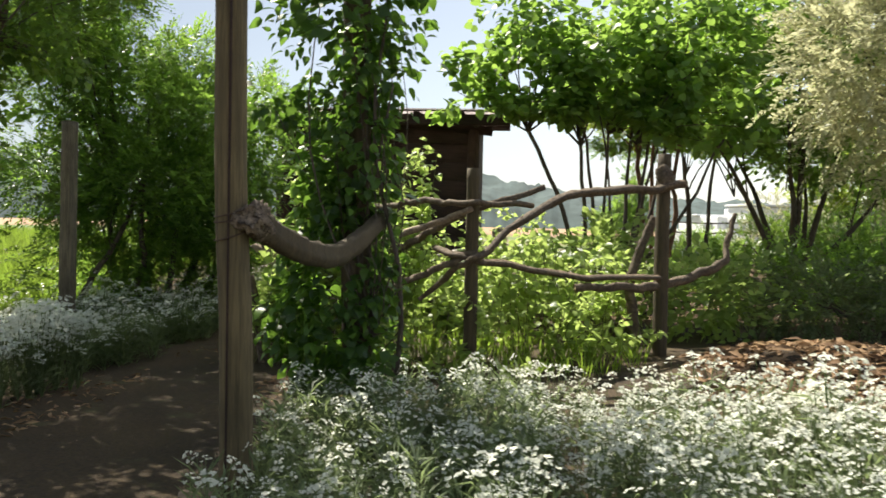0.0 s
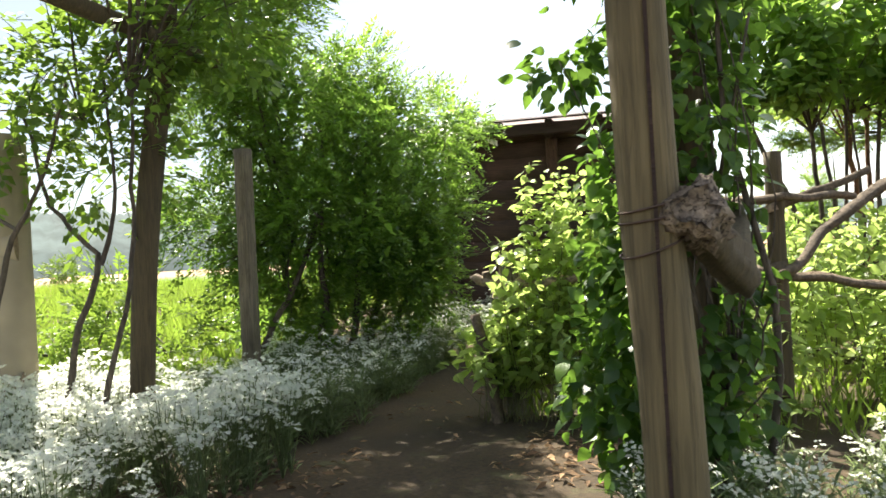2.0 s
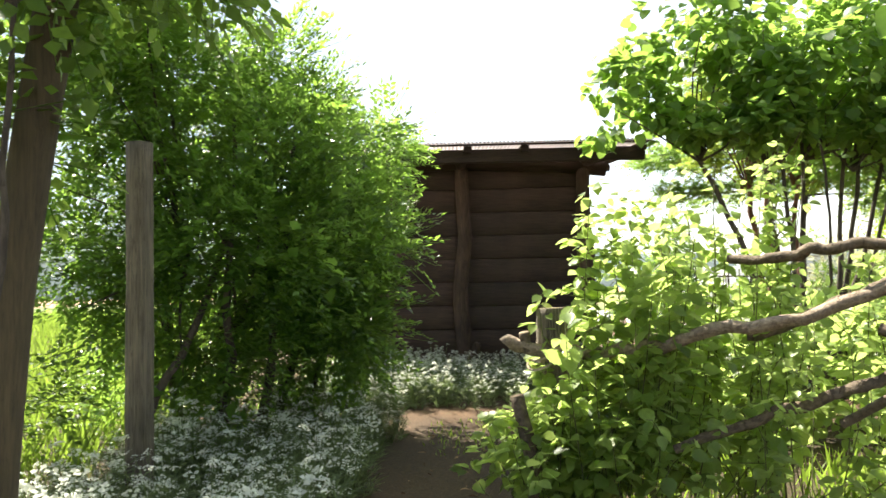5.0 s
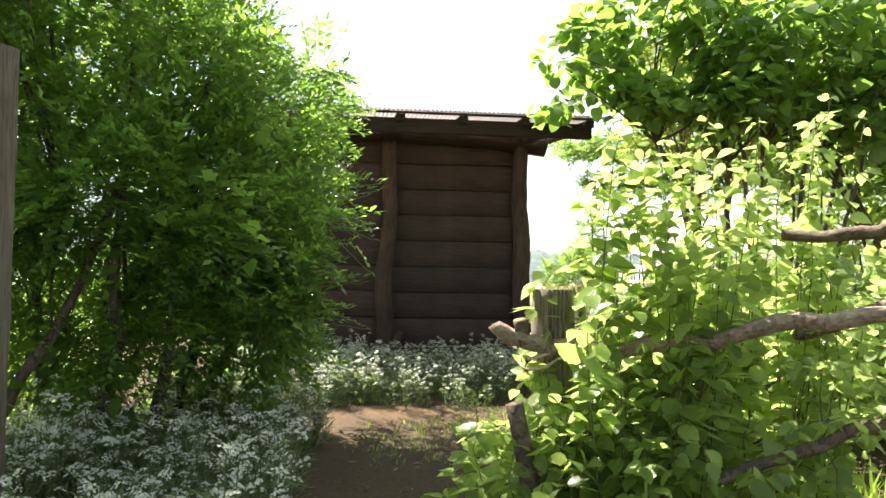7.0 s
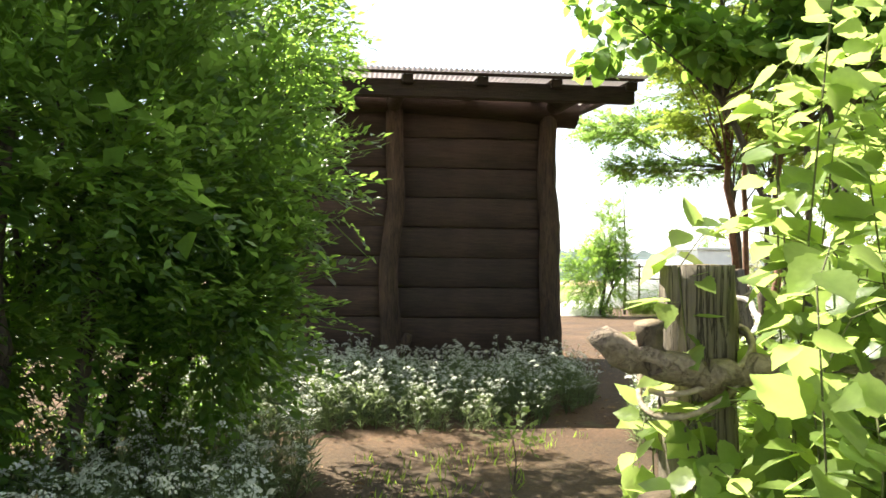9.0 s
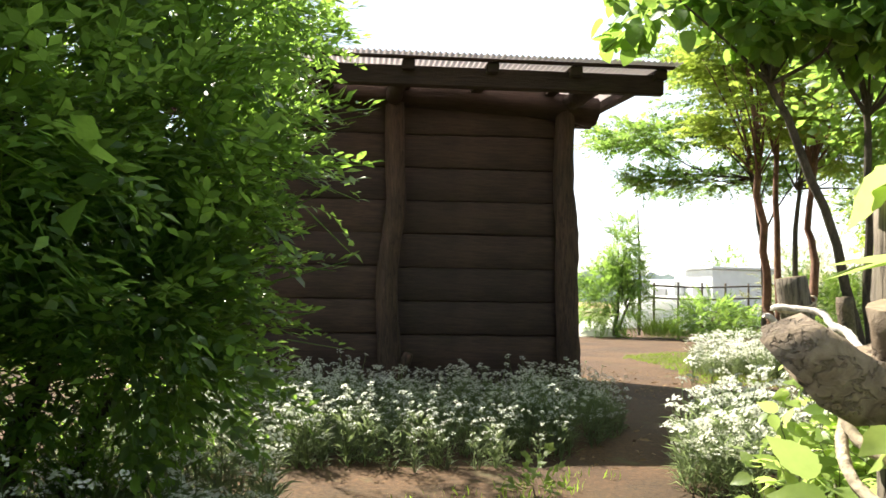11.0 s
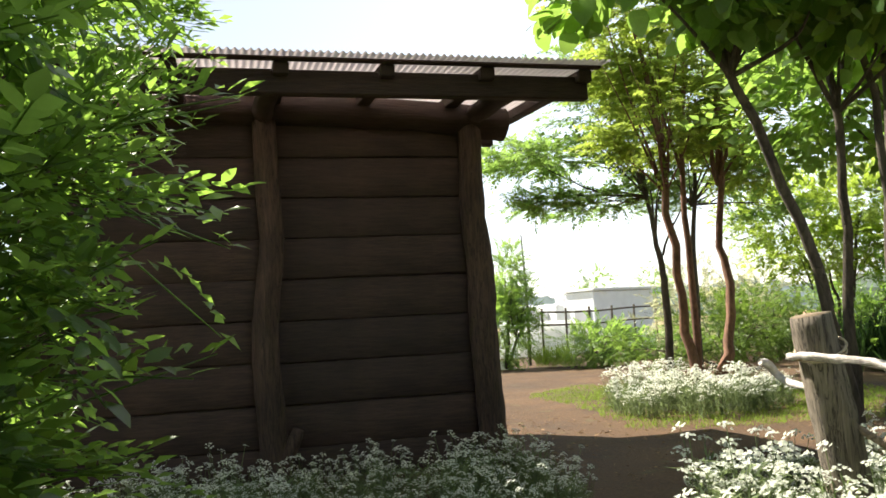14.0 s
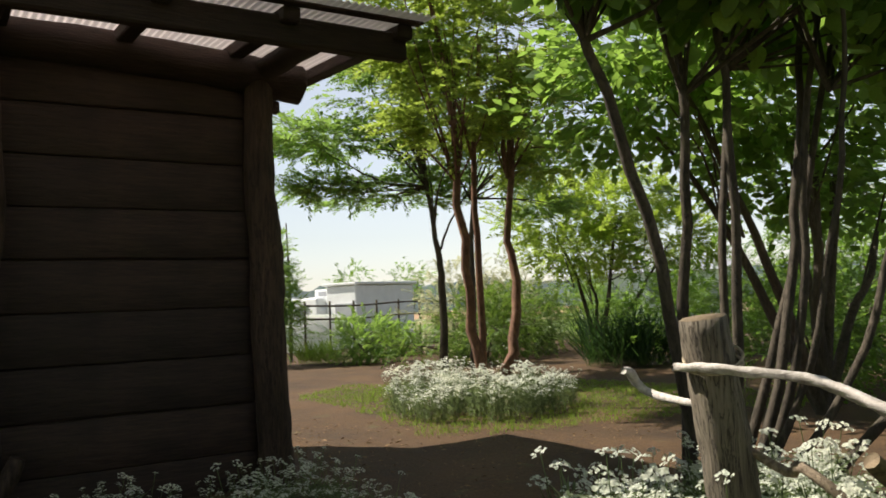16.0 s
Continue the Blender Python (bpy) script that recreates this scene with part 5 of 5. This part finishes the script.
CORNEL_BLOBS = [((5.3, 6.3, 4.0), (1.5, 1.3, 0.2)), ((6.4, 6.6, 3.2), (1.4, 1.2, 0.18)), ((7.9, 5.8, 3.6), (1.7, 1.3, 0.22)), ((6.6, 5.4, 4.7), (1.9, 1.4, 0.25)), ((6.3, 6.2, 5.5), (1.6, 1.3, 0.3)), ((9.0, 5.8, 4.2), (1.4, 1.2, 0.22)), ((5.2, 6.8, 3.3), (0.9, 0.8, 0.15)), ((8.6, 5.6, 2.9), (1.0, 0.9, 0.16))]
tree("tiered_tree", "grey-stemmed tree with foliage in flat tiers", "tree", (6.95, 5.8, 0.0),
     [([(6.95, 5.8, 0), (6.9, 5.75, 1.5), (6.83, 5.68, 2.1), (6.7, 5.7, 3.0), (6.5, 5.8, 5.4)], 0.07, 0.025), ([(7.25, 5.4, 0), (7.3, 5.4, 1.6), (7.45, 5.5, 3.2), (7.5, 5.5, 4.8)], 0.065, 0.025), ([(6.83, 5.68, 2.1), (7.1, 5.7, 2.6), (7.6, 5.7, 3.3)], 0.025, 0.012)] + twigs_to(CORNEL_BLOBS, [(6.8, 5.7, 2.5), (6.7, 5.7, 3.2), (7.4, 5.5, 3.0)], 40, 7, 0.015),
     BARK, CORNEL_BLOBS, 2300, LAYER, LEAF_TIER, 19, flat=0.3, gap=0.46, shell=0.1, size=(0.7, 1.15), lift=0.0, loose=0.45, gap_scale=1.4)

# shrubs and trees further off
FAR_PLANTS = [
    ("pale_tree", "tall shrub with pale cream-green blossom and leaves", LEAF_PALE, BARK, (7.7, -4.8, -0.05), [((7.11, -4.99, 2.6), (1.3, 1.2, 1.1)), ((8.11, -4.79, 3.6), (1.5, 1.3, 1.2)), ((6.92, -5.17, 3.9), (1.2, 1.0, 1.0)), ((7.91, -5.18, 1.9), (0.9, 0.9, 0.7)), ((6.3, -5.6, 3.2), (1.0, 0.8, 1.0))], 2800, SMALL),
    ("dark_tree", "dark leafy small tree", LEAF_BROAD, BARK, (7.2, -0.8, 0), [((6.9, -1.0, 3.7), (1.6, 1.3, 1.0)), ((8.2, -0.6, 3.5), (1.4, 1.3, 0.9)), ((7.2, -0.8, 4.8), (1.8, 1.4, 0.9)), ((6.1, 0.4, 3.3), (1.2, 1.0, 0.5)), ((5.3, -0.7, 3.5), (0.9, 0.8, 0.5)), ((7.6, -0.3, 2.5), (1.0, 0.9, 0.4)), ((9.2, -0.6, 2.4), (1.1, 1.0, 0.45))], 1900, BROAD),
    ("bright_tree", "spreading small tree with bright yellow-green leaves", LEAF_LIME, BARK, (11.6, 7.1, 0), [((10.8, 7.6, 3.0), (1.2, 1.0, 0.75)), ((12.1, 6.9, 3.2), (1.3, 1.1, 0.75)), ((11.4, 7.2, 2.3), (1.6, 1.2, 0.5)), ((13.0, 6.2, 2.5), (1.1, 1.0, 0.7))], 1250, LAYER),
    ("far_tree", "dark rounded tree far beyond the field", LEAF_HEDGE, BARK, (34.5, 66.0, 0), [((34.5, 66.0, 4.2), (2.0, 2.0, 1.5)), ((33.4, 66.4, 3.2), (1.6, 1.6, 1.4))], 220, FAR),
    ("far_tree", "dark rounded tree far beyond the field", LEAF_HEDGE, BARK, (40.5, 66.0, 0), [((40.5, 66.0, 4.4), (2.2, 2.0, 1.6)), ((42.4, 66.4, 3.4), (1.8, 1.6, 1.6))], 220, FAR),
    ("far_bush", "small round bush standing in the field", LEAF_BRIGHT, BARK, (-42.0, 41.0, -0.1), [((-42.0, 41.0, 1.1), (1.3, 1.2, 1.2))], 220, FAR),
    ("shrub", "rounded green shrub by the far fence", LEAF_BROAD, BARK, (8.2, 11.2, 0), [((8.2, 11.2, 0.5), (0.8, 0.7, 0.5))], 330, SMALL),
    ("shrub", "loose shrub with pale blossom", LEAF_PALE, BARK, (11.0, 11.5, 0), [((11.0, 11.5, 1.2), (1.4, 1.0, 1.2)), ((12.3, 11.0, 1.5), (0.9, 0.8, 0.9))], 700, SMALL),
    ("shrub", "loose green garden shrub", LEAF_BRIGHT, BARK, (9.6, 8.4, 0), [((9.6, 8.4, 0.7), (1.3, 0.9, 0.8)), ((8.4, 8.8, 0.4), (1.0, 0.6, 0.4)), ((11.0, 9.0, 0.8), (1.2, 0.9, 0.8))], 800, SMALL),
    ("shrub", "dark green garden shrub", LEAF_HEDGE, BARK, (11.5, 4.2, 0), [((11.0, 4.6, 0.9), (1.2, 1.0, 0.9)), ((12.6, 4.4, 1.1), (1.3, 1.0, 1.1)), ((13.8, 6.0, 1.2), (1.2, 1.0, 1.2))], 800, SMALL),
    ("shrub", "leafy green shrub behind the flower mound", LEAF_HEDGE, BARK, (8.6, 0.2, 0), [((8.6, 0.2, 0.7), (1.1, 0.9, 0.8)), ((10.2, 0.6, 0.9), (1.2, 1.0, 1.0))], 800, SMALL),
    ("shrub", "tall loose green shrub", LEAF_HEDGE, BARK, (11.5, 1.2, 0), [((11.5, 1.2, 1.6), (1.4, 1.1, 1.2)), ((13.0, 2.6, 1.8), (1.3, 1.1, 1.2))], 700, SMALL),
    ("shrub", "green shrub behind the branch fence", LEAF_BRAMBLE, BARK, (3.6, -4.9, -0.06), [((2.6, -5.2, 0.5), (0.7, 0.6, 0.55)), ((3.6, -4.9, 0.6), (0.8, 0.6, 0.65)), ((4.7, -5.4, 0.4), (0.7, 0.6, 0.4))], 560, VINE),
    ("shrub", "grey-green low shrub behind bare soil", FERNY, BARK, (6.6, -5.2, -0.05), [((6.0, -5.3, 0.35), (0.9, 0.6, 0.4)), ((7.4, -5.6, 0.4), (1.0, 0.7, 0.45)), ((8.8, -6.0, 0.6), (1.0, 0.9, 0.7))], 800, SMALL),
    ("shrub", "dense green shrub with thin upright shoots beside the shed", LEAF_BROAD, BARK, (6.3, 12.6, 0), [((6.2, 12.6, 1.05), (0.95, 0.8, 0.95)), ((6.45, 12.7, 2.3), (0.55, 0.55, 0.8)), ((6.9, 12.6, 1.6), (0.45, 0.5, 0.5))], 1300, SMALL),
    ("shrub", "light green shrub at the field's edge", LEAF_ROSE, BARK, (-3.55, -5.69, -0.08), [((-3.83, -6.28, 0.5), (0.9, 0.6, 0.6)), ((-4.89, -6.9, 0.4), (1.0, 0.6, 0.45)), ((-6.4, -7.51, 0.4), (1.0, 0.6, 0.45))], 700, SMALL),
]
row_rng = np.random.default_rng(33)
ROW_X = ((9.6, 13.2), (11.8, 13.6), (13.6, 12.6), (14.6, 10.4), (15.6, 8.6), (15.4, 6.0), (14.8, 3.6), (13.8, 0.9), (12.4, -1.4), (10.8, -3.0), (16.5, 12.0), (12.0, 9.6), (9.0, -2.2), (6.4, -3.6))
for k, (rx, ry) in enumerate(ROW_X):
    hz = row_rng.uniform(0.7, 1.1) if 2 <= k < 12 else 0.5
    FAR_PLANTS.append(("shrub", ("mixed green shrub along the garden's edge", "dull green bushy shrub behind the beds", "yellow-green shrub among the garden trees")[k % 3], (LEAF_BROAD, LEAF_HEDGE, LEAF_BRIGHT)[k % 3], BARK, (rx, ry, -0.02), [((rx - 0.6, ry, hz), (1.0, 0.8, hz)), ((rx + 0.6, ry + 0.2, hz * 0.8), (1.0, 0.8, hz * 0.85))], 470, SMALL))
for k, (name, label, lm, bark, at, blobs, count, tpl) in enumerate(FAR_PLANTS):
    top = max(b[0][2] for b in blobs)
    stems = [([at, ((at[0] + b[0][0]) / 2 + 0.1, (at[1] + b[0][1]) / 2, b[0][2] * 0.55), b[0]], 0.022 * top ** 0.6 + 0.01, 0.01) for b in blobs]
    tree(name, label, "tree" if "tree" in name else "shrub", at, stems + twigs_to(blobs, [((at[0] + b[0][0]) / 2, (at[1] + b[0][1]) / 2, b[0][2] * 0.5) for b in blobs], 12, 70 + k, 0.012), bark, blobs, count, tpl, lm, 200 + 10 * k, gap=0.3, shell=0.2, size=(0.8, 1.25))

tree("seedling", "small bright green seedling beside the path", "plant", (0.45, -4.75, -0.08), [([(0.45, -4.75, -0.1), (0.46, -4.76, 0.05), (0.44, -4.77, 0.17)], 0.005, 0.003)], BARK,
     [((0.45, -4.77, 0.17), (0.1, 0.1, 0.05))], 10, FINE_BRAMBLE, LEAF_BRAMBLE, 91, gap=0, shell=0.1, size=(0.45, 0.65), lift=0.3, floor=-0.2)
timber("sapling", [(7.35, 13.7, -0.02), (7.38, 13.7, 1.5), (7.33, 13.7, 3.5)], [0.05, 0.04, 0.015], BARK, "bare dark sapling stem", "tree", n=14, sides=8, seed=80)


# ---- grass and field ----
def blades(name, pts, height, label, category, material=GRASS, seed=0, width=0.012, tuft=3):
    rg = np.random.default_rng(seed)
    p = np.repeat(pts, tuft, 0) + rg.standard_normal((len(pts) * tuft, 2)) * 0.03
    lv, lq = leaf(1.0, width / height, 2, 0.3, 0.2)
    a = rg.uniform(0, 6.28, len(p))
    d = np.stack([np.cos(a), np.sin(a), rg.uniform(1.2, 4.0, len(p))], 1)
    v, q = spread((lv, lq), np.c_[p, ground_z(p[:, 0], p[:, 1]) - 0.01], frames(d, rg.uniform(-3, 3, len(p))), height * rg.uniform(0.5, 1.2, len(p)))
    ob = part(name, np_mesh(name, v, q, [material]))
    return tagged(ob, label, category, kind="stuff")


rg = np.random.default_rng(5)
fp = np.c_[-3.8 - 32 * rg.random(15000) ** 1.6, -11 + 45 * rg.random(15000)]
fp = fp[(fp[:, 1] > -8 + 0.25 * (fp[:, 0] + 4)) & ~((fp[:, 0] > -4.5) & (fp[:, 1] > -6) & (fp[:, 1] < 4))]
blades("field_crop", fp, 0.55, "field of tall light green reedy crop", "field", GRASS, 2, 0.03, 4)
gp = poly_points([(-4.7, -8.2), (-2.7, -7.6), (-2.9, -3.0), (-4.7, 1.0)], 60, 18)
blades("grass", gp, 0.5, "tall light green grass beside the hedge", "grass", GRASS, 13, 0.016, 4)
gp = poly_points([(0.35, -7.8), (2.4, -8.5), (3.6, -8.0), (3.9, -6.4), (1.0, -6.2)], 45, 38)
blades("undergrowth", gp, 0.28, "rank green undergrowth beneath the bramble", "grass", GRASS, 15, 0.02, 4)
gp = poly_points([(-0.5, -5.7), (0.5, -5.4), (0.6, -4.2), (1.3, -3.6), (-0.4, -4.1)], 80, 28)
blades("weeds", gp, 0.07, "sparse low weeds on the path's edge", "grass", GRASS, 14, 0.01, 3)
gp = poly_points([(3.7, 1.2), (4.2, 0.6), (6.2, 0.2), (8.6, -0.6), (8.2, 4.5), (5.5, 6.5), (4.2, 5.5), (4.1, 3.5)], 300, 8)
blades("grass", gp, 0.06, "short mossy turf", "grass", GRASS, 3, 0.006, 4)
gp = poly_points([(6.9, 12.3), (7.8, 11.6), (8.2, 12.4), (7.2, 13.0)], 120, 9)
blades("grass_clump", gp, 0.6, "tall bright grass clump", "grass", GRASS, 4, 0.015, 4)
gp = poly_points([(9.6, 5.3), (10.2, 4.4), (11.3, 4.6), (11.2, 5.6), (10.3, 6.0)], 150, 10)
blades("iris_clump", gp, 1.05, "clump of dark sword-shaped leaves", "plant", IRIS, 5, 0.03, 3)


# ---- distance ----
def far_fence():
    f = thing("stick_fence", "rustic fence of dark poles and a top rail", "fence", (8.0, 14.3, 0))
    for k, x in enumerate(np.linspace(0, 5.2, 8)):
        timber("pole", [(x, 0.08 * k, -0.05), (x + 0.02, 0.08 * k, 1.5)], [0.035, 0.03], BARK, "", parent=f, n=5, sides=7, seed=k)
    for z in (1.4, 1.05):
        timber("pole_rail", [(-0.1, -0.03, z), (1.5, 0.1, z - 0.04), (3.2, 0.3, z + 0.02), (5.3, 0.6, z - 0.03)], [0.025, 0.022], BARK, "", parent=f, n=14, sides=7, seed=20)


far_fence()


def house(name, at, size, roof_h, label, turn=0):
    h = thing(name, label, "house", at)
    h.rotation_euler = (0, 0, radians(turn))
    w, d, z = size
    box("wall", (-w / 2, -d / 2, -0.1), (w / 2, d / 2, z), WHITE_WALL, h, 0.02)
    bm = bmesh.new()
    vs = [bm.verts.new(c) for c in ((-w / 2 - 0.3, -d / 2 - 0.3, z), (w / 2 + 0.3, -d / 2 - 0.3, z), (w / 2 + 0.3, d / 2 + 0.3, z), (-w / 2 - 0.3, d / 2 + 0.3, z), (-w / 2 - 0.3, 0, z + roof_h), (w / 2 + 0.3, 0, z + roof_h))]
    for f in ((0, 1, 5, 4), (2, 3, 4, 5), (0, 4, 3), (1, 2, 5), (0, 3, 2, 1)):
        bm.faces.new([vs[i] for i in f])
    part("roof", bm_mesh("roof", bm, GREY_ROOF), h)
    for k in range(3):
        wx = -w / 2 + w * (k + 0.5) / 3
        box("window", (wx - 0.5, -d / 2 - 0.03, z * 0.4), (wx + 0.5, -d / 2 + 0.01, z * 0.75), GREY_ROOF, h, 0.01)


house("white_building", (29.5, 22.5, 0), (7, 5, 2.4), 0.6, "low white building beyond the garden trees", -40)


def sheeted_blocks():
    """White sheeted sheds with stepped tops, standing behind a low tunnel."""
    h = thing("white_building", "group of low white sheeted sheds with stepped flat roofs", "building", (11.6, 22.8, 0))
    h.rotation_euler = (0, 0, radians(-74))
    for lo, hi in (((-2.3, 0, -0.1), (0.6, 3, 1.75)), ((0.65, 0.4, -0.1), (2.3, 3.4, 2.15)), ((-1.0, 1.2, 1.76), (0.5, 3, 2.1)), ((-4.2, 0.6, -0.1), (-2.35, 3, 1.45))):
        box("wall", lo, hi, SHEET, h, 0.04)
    for lo, hi in (((-0.6, -0.05, 1.0), (0.1, -0.002, 1.45)), ((1.2, 0.35, 0.1), (2.1, 0.398, 1.5)), ((-0.7, 1.15, 1.84), (-0.1, 1.198, 2.02))):
        box("window", lo, hi, GREY_ROOF, h, 0.01)
    for lo, hi in (((0.55, 0.3, 2.16), (2.4, 3.5, 2.26)), ((-2.4, -0.1, 1.752), (-1.05, 3.1, 1.83))):
        box("roof", lo, hi, WHITE_WALL, h, 0.02)


sheeted_blocks()


def row_cover(points, width, height, label, seed):
    """A long low hump of white fleece laid over a vegetable row, sagging between its hoops."""
    ln = smooth_line(points, 60)
    v = []
    for i, p in enumerate(ln):
        d = ln[min(59, i + 1)] - ln[max(0, i - 1)]
        side = np.array([d[1], -d[0], 0]) / np.hypot(d[0], d[1])
        end = min(1.0, min(i, 59 - i) / 2 + 0.05)
        for k in range(11):
            t = -1 + 0.2 * k
            w = width * (0.5 + 0.05 * noise.noise(Vector((i * 0.4, k, seed))))
            z = height * end * (1 - abs(t) ** 2.4) * (0.86 + 0.14 * math.cos(i * 1.05)) + 0.03 * noise.noise(Vector((i * 0.7, k * 0.9, seed + 3)))
            v.append(p + side * t * w + np.array([0, 0, max(z, 0.005)]))
    k = (np.arange(59)[:, None] * 11 + np.arange(10)[None]).ravel()
    ob = part("row_cover", np_mesh("row_cover", np.array(v), np.stack([k, k + 11, k + 12, k + 1], 1), [FILM], smooth=True))
    tagged(ob, label, "row cover", "white row covers")


row_cover([(5.9, 12.6, 0), (6.3, 15.0, 0), (7.2, 18.5, 0)], 1.4, 0.28, "long white fleece cover over a vegetable row", 1)
row_cover([(3.6, 10.4, 0), (4.5, 14.5, 0), (5.4, 19.0, 0)], 1.4, 0.27, "long white fleece cover over a vegetable row", 2)
row_cover([(8.6, 17.6, 0), (10.2, 19.4, 0), (12.0, 21.0, 0)], 2.4, 1.15, "taller white sheeted tunnel behind the stick fence", 3)


def far_hill(name, label):
    """A wooded ridge, its skyline made by tree crowns."""
    na, nr = 700, 7
    v = []
    for i in range(na):
        a = -85 + 170 * i / (na - 1)
        t = min(1, max(0, (a + 12) / 30))
        big = 21 - 12 * t * t * (3 - 2 * t) + 3 * noise.noise(Vector((a * 0.06, 0, 2)))
        for j in range(nr):
            r = 245 + 11 * j
            h = big * (j / (nr - 1)) ** 0.8
            cr = 2.6 * noise.noise(Vector((a * 0.7, j * 1.7, 5))) + 1.6 * noise.noise(Vector((a * 2.3, j * 2.9, 9)))
            v.append((r * math.sin(radians(a)), r * math.cos(radians(a)) - 10, -1 if j == 0 else max(0.5, h + cr * min(1, j / 2) + 1.5)))
    k = (np.arange(na - 1)[:, None] * nr + np.arange(nr - 1)[None]).ravel()
    ob = part(name, np_mesh(name, np.array(v), np.stack([k, k + nr, k + nr + 1, k + 1], 1), [FAR_HILL]))
    tagged(ob, label, "woodland", kind="structure")


far_hill("wooded_hill", "hazy wooded hill on the horizon")


# ---- litter ----
def litter(poly, density, seed, label, size=0.06):
    """Dry leaves and stalks on the soil."""
    rg4 = np.random.default_rng(seed)
    p = poly_points(poly, density, seed)
    lv, lq = leaf(1.0, 0.28, 3, 0.4, 0.3)
    a = rg4.uniform(0, 6.28, len(p))
    d = np.stack([np.cos(a), np.sin(a), rg4.uniform(-0.15, 0.35, len(p))], 1)
    z = ground_z(p[:, 0], p[:, 1]) + rg4.uniform(0.0, 0.03, len(p))
    v, q = spread((lv, lq), np.c_[p, z], frames(d, rg4.uniform(-1, 1, len(p))), size * rg4.uniform(0.5, 1.8, len(p)))
    tagged(part("leaf_litter", np_mesh("leaf_litter", v, q, [LITTER])), label, "leaf litter", kind="stuff")


litter([(3.9, -8.8), (4.2, -7.3), (5.6, -6.4), (7.2, -6.6), (6.8, -8.4), (5.0, -9.2)], 420, 1, "dry straw and leaf litter on bare soil", 0.12)
litter([(-0.95, -10.6), (-0.5, -10.9), (-0.25, -9.3), (-0.6, -8.6), (-0.95, -9.0)], 200, 2, "brown dead leaves along the flower bed")
litter([(0.4, -9.0), (1.25, -9.7), (1.4, -8.3), (0.75, -7.9), (0.5, -8.2)], 260, 3, "brown dead leaves along the path")
litter([(2.4, -1.6), (4.4, -0.6), (6.2, -0.8), (7.6, 0.2), (4.3, 1.0), (3.2, 3.5), (2.2, 2.5)], 90, 5, "crumbs of earth and dead leaves on bare soil", 0.028)
litter([(-0.7, -8.5), (0.5, -8.3), (0.4, -4.3), (1.6, -3.2), (2.6, 0.0), (3.8, 1.0), (2.2, 2.5), (1.0, -3.8), (-0.6, -4.3)], 26, 4, "scattered dead leaves on the garden path", 0.05)
